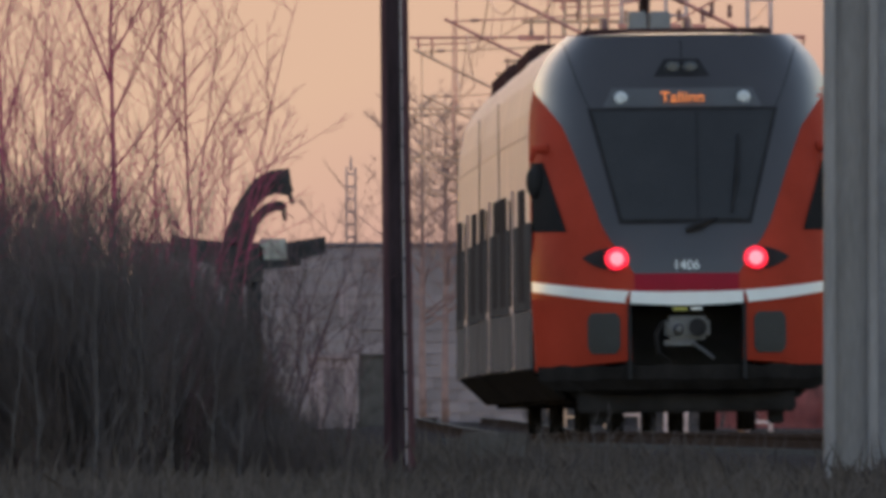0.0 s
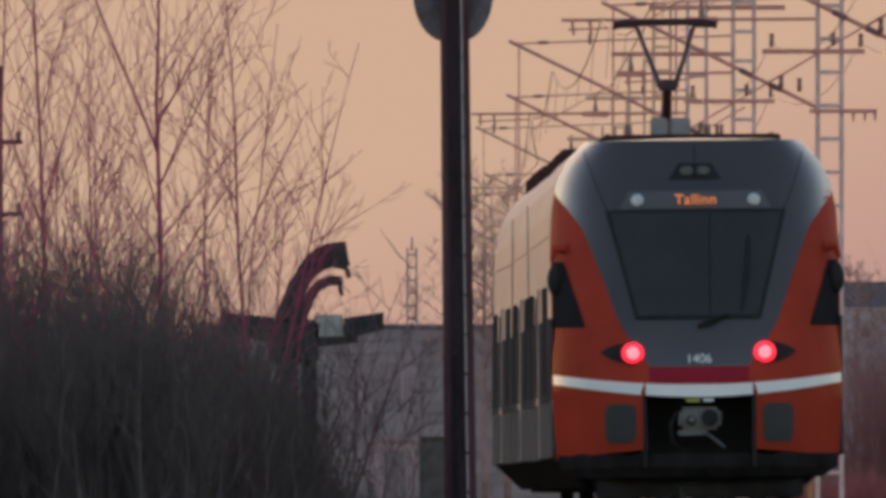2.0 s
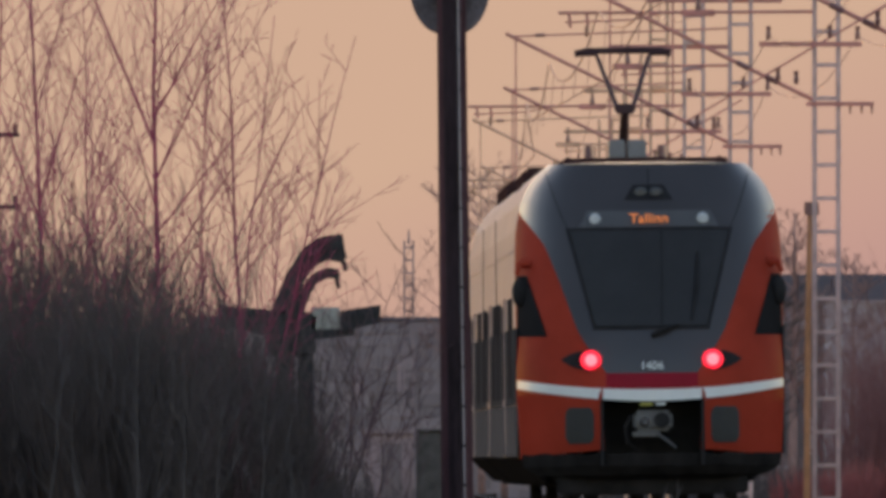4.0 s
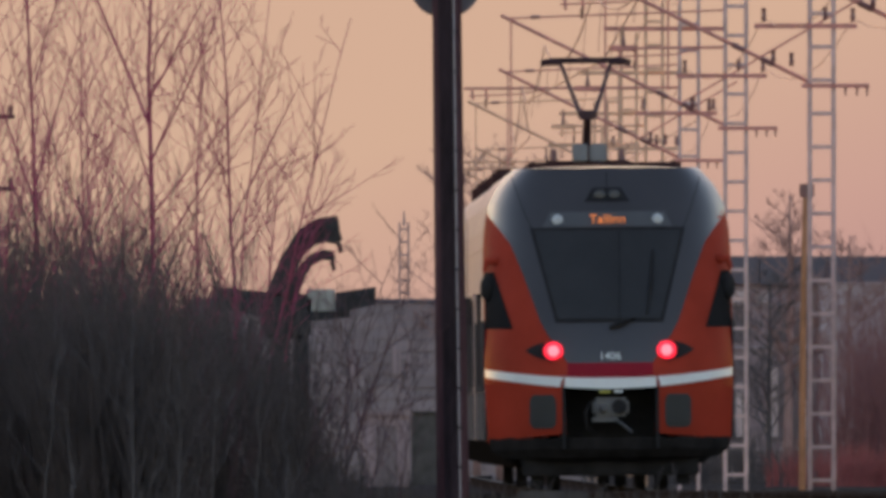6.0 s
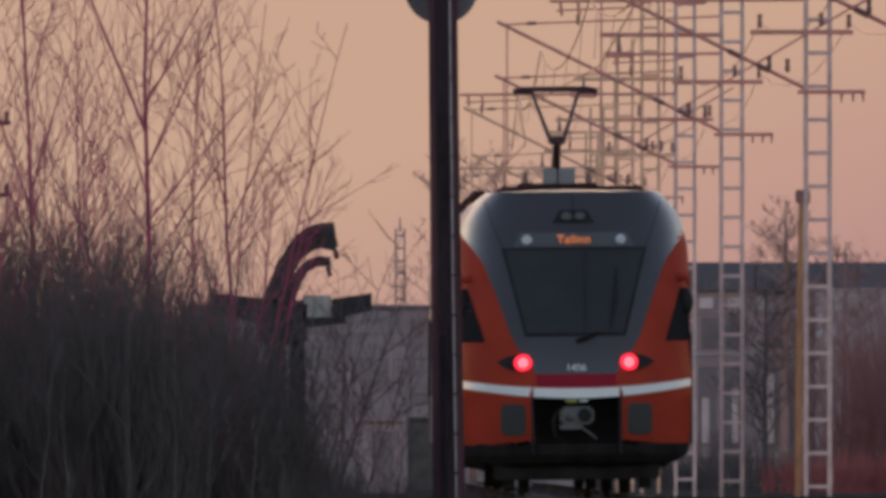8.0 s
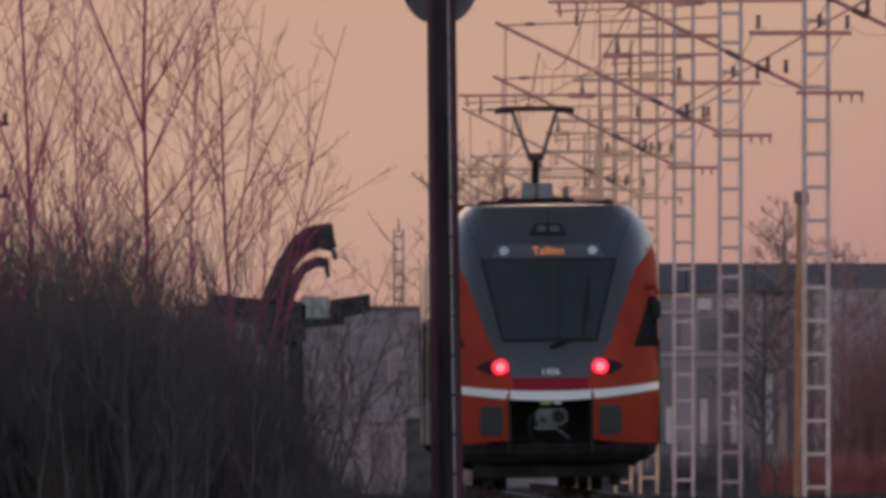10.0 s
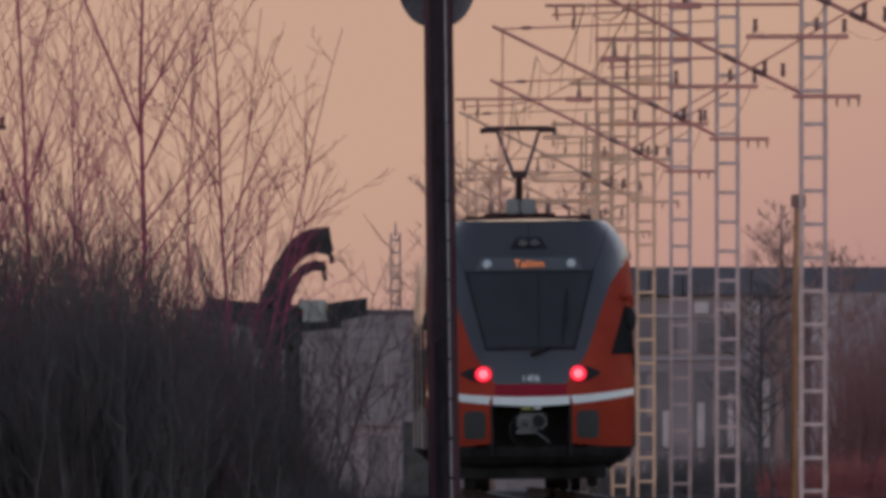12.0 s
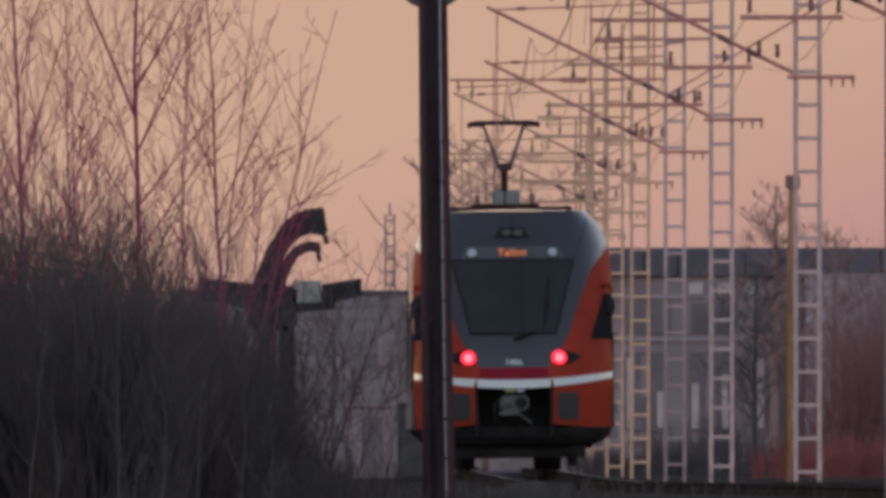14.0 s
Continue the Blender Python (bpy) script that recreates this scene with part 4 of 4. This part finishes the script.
for i in range(20):
    x = -3.95 + 0.118 * i + rb.uniform(-0.06, 0.06)
    birch(x, 190 + rb.uniform(0, 18), rb.uniform(1.9, 3.1), 0.009, 150 + i, "slender bare birch shoot with reddish twigs", rb.uniform(-0.06, 0.14), 11, 0.4, full=1.1)
LBR = "dense thicket of bare dark shoots"
rb = random.Random(5)
for i in range(32):
    x = -4.6 + 0.122 * i + rb.uniform(-0.1, 0.1)
    h = lerp([(-4.6, 2.05), (-2.9, 1.85), (-2.2, 1.75), (-1.75, 1.6), (-1.5, 1.4), (-1.3, 1.15), (-1.15, 0.85), (-0.85, 0.5)], x) * rb.uniform(0.85, 1.1)
    brush(x, 186 + rb.uniform(0, 22), 0.34, h, 200 + i, LBR, THICKET if i % 5 else BARKGREY, stems=110)
for i in range(13):
    x = -4.0 + 0.185 * i + rb.uniform(-0.06, 0.06)
    brush(x, 187 + rb.uniform(0, 20), 0.26, lerp([(-4.0, 2.5), (-2.6, 2.3), (-1.7, 1.8)], x) * rb.uniform(0.92, 1.08), 240 + i, "tall fine bare shoots standing in a thicket", DARKBARK, stems=15, r=0.006)
for i, x in enumerate((-2.12, -1.96, -1.82)):
    brush(x, 189 + 3 * i, 0.22, 1.7, 260 + i, LBR, THICKET, stems=60)
for i, (x, h) in enumerate([(-2.16, 2.0), (-2.75, 1.6), (-1.86, 1.5), (-1.33, 1.4), (-3.1, 1.7), (-1.6, 1.2), (-2.5, 1.3), (-1.15, 1.0)]):
    sapling(x, 185, h, 0.007, 170 + i, "pale grey dead stalk standing in the thicket", PALEBARK, (0.05 - 0.012 * i, 0), depth=2, limbs=4, name="dead_stalk")
for i in range(12):
    x = -1.45 + 0.1 * i
    brush(x, 188 + rb.uniform(0, 10), 0.2, rb.uniform(0.4, 0.85), 300 + i, "low bare shoots and dead stalks", THICKET, stems=18, depth=1, r=0.005)


for i, (x, h) in enumerate([(1.02, 0.62), (1.38, 0.72), (1.52, 0.8), (1.75, 0.55), (0.6, 0.6), (1.9, 0.66)]):
    sapling(x, 198 + 1.5 * i, h * 0.8, 0.005, 190 + i, "thin pale dry weed stalk in the grass", PALEBARK, (0.08 - 0.03 * i, 0), depth=1, limbs=4, name="weed_stalk", twig=0.002, low=0.6, spread=0.4)


def grass():
    rng = random.Random(9)
    vs, fs = [], []
    for i in range(15000):
        y = rng.uniform(165, 285)
        x = rng.uniform(-0.018, 0.019) * y
        if x > along(y).x - 2.4:
            continue
        h = rng.uniform(0.05, 0.24) * (1.9 if rng.random() < 0.10 else 1)
        z = ground_z(x, y) - 0.02
        w = rng.uniform(0.006, 0.016)
        b = rng.gauss(0, 0.35) * h
        k = len(vs)
        vs += [(x - w, y, z), (x + w, y, z), (x + b * 0.4 + w * 0.6, y, z + h * 0.6), (x + b * 0.4 - w * 0.6, y + 0.01, z + h * 0.6), (x + b, y, z + h)]
        fs += [(k, k + 1, k + 2, k + 3), (k + 3, k + 2, k + 4)]
    me = bpy.data.meshes.new("grass")
    me.from_pydata(vs, [], fs)
    me.materials.append(GRASS)
    tagged(new("grass", me), "dead brown winter grass", "grass", kind="stuff")


grass()
ob = part("concrete_block", boxed(0.5, 1.06, 229.8, 230.3, -0.4, 0.03, bevel=0.02), DIRTY)
tagged(ob, "weathered grey concrete block in the grass", "block")

# ---------------------------------------------------------------- grey posts close to the camera's side of the line
def steel_post():
    e = root("steel_post", pose(3.335, 200, -0.35), "grey painted steel post beside the line", "post")
    part("column", boxed(-0.205, -0.115, -0.17, 0.17, -0.3, 6.4, bevel=0.012), POSTGREY, e)
    part("web", boxed(-0.115, 0.125, -0.03, 0.03, -0.3, 6.4), POSTGREY, e)
    part("flange", boxed(0.125, 0.205, -0.17, 0.17, -0.3, 6.4, bevel=0.012), POSTGREY, e)


steel_post()
ob = tagged(part("concrete_post", boxed(3.60, 4.75, 206, 206.6, -0.7, 6.2, bevel=0.05), CONCRETE), "rough grey concrete post", "post")

# ---------------------------------------------------------------- far buildings
def panel_house():
    e = root("panel_building", pose(-4.4, 900, -0.15), "far low grey building of stacked concrete panels", "building")
    part("wall", boxed(-4.3, 9.6, 0.2, 12, 0, 5.75), WALLFAR, e)
    part("roof", boxed(-4.4, 9.7, 0.0, 12.2, 5.75, 5.87), FASCIA, e)
    me = None
    for r in range(15):
        for c in range(12):
            if me is None:
                ob = part("panel", boxed(-0.575, 0.575, 0, 0.2, 0.008, 0.372, bevel=0.008), PANEL, e)
                me = ob.data
            else:
                ob = new("panel", me)
                ob.parent = e
            ob.location = (-3.7 + 1.165 * c + (0.3 if r % 2 else 0), random.uniform(-0.04, 0.04), 0.38 * r)
    # pale upright strips before the panels, without any glow
    for x in (-0.5, 1.0, 2.35):
        part("pale_strip", boxed(x, x + 0.12, -0.1, 0.0, 3.0 + x * 0.2, 3.9 + x * 0.2), WALLFAR, e)


panel_house()


def cross_arm_pole():
    e = root("utility_pole", pose(-6.62, 400, -0.3), "red-brown wooden utility pole with short cross-arms", "pole")
    part("pole", tubed([(0, 0, 0), (0, 0, 6.6)], [0.10, 0.07], 10), REDPOLE, e)
    for z in (5.52, 4.5):
        arm = part("cross_arm", boxed(-0.36, 0.36, -0.12, -0.06, z - 0.03, z + 0.03, bevel=0.01), REDPOLE, e)
        for x in (-0.3, 0.3):
            part("insulator", tubed([(x, -0.09, z + 0.03), (x, -0.09, z + 0.15)], [0.03, 0.045], 8), INSUL, arm)


def far_lattice_mast():
    e = root("lattice_mast", pose(-1.67, 888, -0.15), "slim grey-brown lattice mast before a panel building", "mast")
    for x in (-0.14, 0.14):
        for y in (-0.14, 0.14):
            part("leg", boxed(x - 0.03, x + 0.03, y - 0.03, y + 0.03, 0, 8.2), WALLFAR, e)
    for k in range(20):
        part("rung", boxed(-0.17, 0.17, -0.18, -0.171, 0.35 + 0.4 * k, 0.41 + 0.4 * k), WALLFAR, e)
    part("spike", tubed([(0, 0, 8.1), (0, 0, 8.55)], [0.05, 0.02], 6), WALLFAR, e)


cross_arm_pole()
far_lattice_mast()
e = root("shed", pose(-1.55, 610, -0.2), "small pale grey shed with a flat roof", "shed")
part("wall", boxed(-0.55, 0.5, 0, 3, 0, 1.62, bevel=0.03), WALLFAR, e)
part("roof", boxed(-0.62, 0.57, -0.1, 3.1, 1.62, 1.70), WALLFAR, e)
part("door", boxed(-0.2, 0.25, -0.03, 0.0, 0.05, 1.4), WINDOWFAR, e)


e = root("equipment_cabinet", pose(-0.62, 622, -0.2), "dark grey trackside equipment cabinet beside a shed", "cabinet")
part("body", boxed(-0.38, 0.36, 0, 0.9, 0, 1.68, bevel=0.03), DIRTY, e)
part("roof", boxed(-0.42, 0.40, -0.05, 0.95, 1.68, 1.74, bevel=0.01), DIRTY, e)
part("door", boxed(-0.28, 0.26, -0.025, -0.002, 0.1, 1.58, bevel=0.006), DIRTY, e)


def long_building():
    e = root("warehouse", pose(16.0, 1000, -0.15), "long grey industrial building with a dark roof fascia", "building")
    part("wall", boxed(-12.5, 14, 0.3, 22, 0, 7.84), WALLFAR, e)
    part("roof", boxed(-12.7, 14.2, 0.1, 22.2, 7.85, 8.0), FASCIA, e)
    me = None
    for k in range(22):
        if me is None:
            ob = part("fascia_panel", boxed(-0.58, 0.58, 0.0, 0.3, 7.0, 7.86, bevel=0.02), FASCIA, e)
            me = ob.data
        else:
            ob = new("fascia_panel", me)
            ob.parent = e
        ob.location = (-11.9 + 1.2 * k, random.uniform(-0.03, 0.03), 0)
    for k in range(11):
        x = -11.9 + 2.3 * k
        w = part("window", boxed(x, x + 1.5, 0.22, 0.29, 1.5, 4.3), WINDOWFAR, e)
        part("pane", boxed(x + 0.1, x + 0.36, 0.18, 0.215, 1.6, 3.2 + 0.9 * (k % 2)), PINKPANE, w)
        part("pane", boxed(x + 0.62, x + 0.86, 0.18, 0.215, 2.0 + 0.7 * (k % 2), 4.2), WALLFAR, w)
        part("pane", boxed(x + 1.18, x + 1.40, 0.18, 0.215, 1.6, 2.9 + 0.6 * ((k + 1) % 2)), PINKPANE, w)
        u = part("window", boxed(x + 0.1, x + 1.7, 0.22, 0.29, 4.95, 6.05), WINDOWFAR, e)
        part("mullion", boxed(x + 0.86, x + 0.94, 0.19, 0.217, 4.97, 6.03), WALLFAR, u)
    # bright patches below the fascia, in the painted reflection colour of the panes
    for x, w in ((-7.3, 0.5), (-6.3, 0.6), (-5.4, 0.4)):
        part("bright_patch", boxed(x, x + w, 0.0, 0.28, 6.35, 6.75), PINKPANE, e)
    for z in (1.1, 4.7, 6.2):
        part("string_course", boxed(-12.5, 14, 0.2, 0.29, z, z + 0.12), ROOFPALE, e)
    part("annex", boxed(-3.2, 9.5, -5, 0, 0, 6.95), ROOFPALE, e)
    part("annex_roof", boxed(-3.3, 9.6, -5.1, 0, 6.95, 7.05), WALLFAR, e)


long_building()
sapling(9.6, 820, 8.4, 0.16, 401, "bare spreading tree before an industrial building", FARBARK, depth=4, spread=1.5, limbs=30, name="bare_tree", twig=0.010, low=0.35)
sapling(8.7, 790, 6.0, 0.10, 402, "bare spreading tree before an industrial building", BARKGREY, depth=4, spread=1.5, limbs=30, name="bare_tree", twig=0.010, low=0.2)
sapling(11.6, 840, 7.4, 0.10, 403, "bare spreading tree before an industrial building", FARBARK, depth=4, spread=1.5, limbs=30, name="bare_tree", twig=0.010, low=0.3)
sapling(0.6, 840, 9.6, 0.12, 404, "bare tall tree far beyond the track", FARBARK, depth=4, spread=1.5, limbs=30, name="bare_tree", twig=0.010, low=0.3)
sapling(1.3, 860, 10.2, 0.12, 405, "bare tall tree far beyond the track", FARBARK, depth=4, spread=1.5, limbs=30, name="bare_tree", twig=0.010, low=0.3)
for i in range(10):
    brush(7.3 + 0.6 * i, 610 + rb.uniform(0, 15), 0.6, rb.uniform(0.7, 1.1), 560 + i, "low reddish bare brush beside the track", BARKRED, stems=70, r=0.014, name="low_red_bush")
for i in range(13):
    brush(9.3 + 0.55 * i + rb.uniform(-0.2, 0.2), 645 + rb.uniform(0, 40), 0.9, rb.uniform(4.2, 5.4) * (0.72 if i < 2 else 1), 500 + i, "thicket of dark reddish bare brush", MAROON, stems=110, r=0.018, name="red_bush")
for i in range(8):
    brush(3.3 + 0.36 * i, 655 + rb.uniform(0, 25), 0.5, rb.uniform(0.5, 0.85), 580 + i, "low grey-brown bare brush", BARKGREY, stems=60, r=0.014)
for i in range(7):
    brush(5.6 + 0.55 * i, 700 + rb.uniform(0, 30), 0.7, rb.uniform(0.8, 1.6), 540 + i, "low grey-brown bare brush", BARKGREY, stems=60, r=0.014)
e = root("rusty_pole", pose(6.35, 520, -0.2), "slim rust-orange pole beside the track", "pole")
part("pole", tubed([(0, 0, 0), (0.02, 0, 3.2), (0.06, 0, 5.6)], [0.062, 0.058, 0.045], 10), RUSTPOLE, e)
part("cap", boxed(-0.05, 0.22, -0.08, 0.08, 5.45, 5.7, bevel=0.02), INSUL, e)


# ---------------------------------------------------------------- movement
def motions():
    gone = [(0.0, 312.8), (1.0, 325.8), (2.0, 339.4), (4.5, 375.3), (6.0, 396.8), (8.0, 424.3), (10.5, 455.1), (12.0, 472.6), (14.0, 494.8)]
    fit = np.polyfit([a for a, _ in gone], [b for _, b in gone], 3)
    times = [0.5 * k for k in range(29)]
    rows = [[] for _ in range(4)]
    for t in times:
        s = float(np.polyval(fit, t))
        base = on_line(s + 3.6, s + 21.0) @ pose(0, -3.6, 0, 0, -0.6, 0)      # leaning into the curve
        rows[3].append((t, base))
        for k in range(3):
            if k == 0:
                m = base
            else:
                m = on_line(s + CARS[k] + 0.4, s + CARS[k + 1] + 0.4) @ pose(0, -0.4, 0)
            rows[k].append((t, base.inverted() @ m))
    walk(train, rows[3])
    for k in (1, 2):
        walk(cars[k], rows[k])


motions()
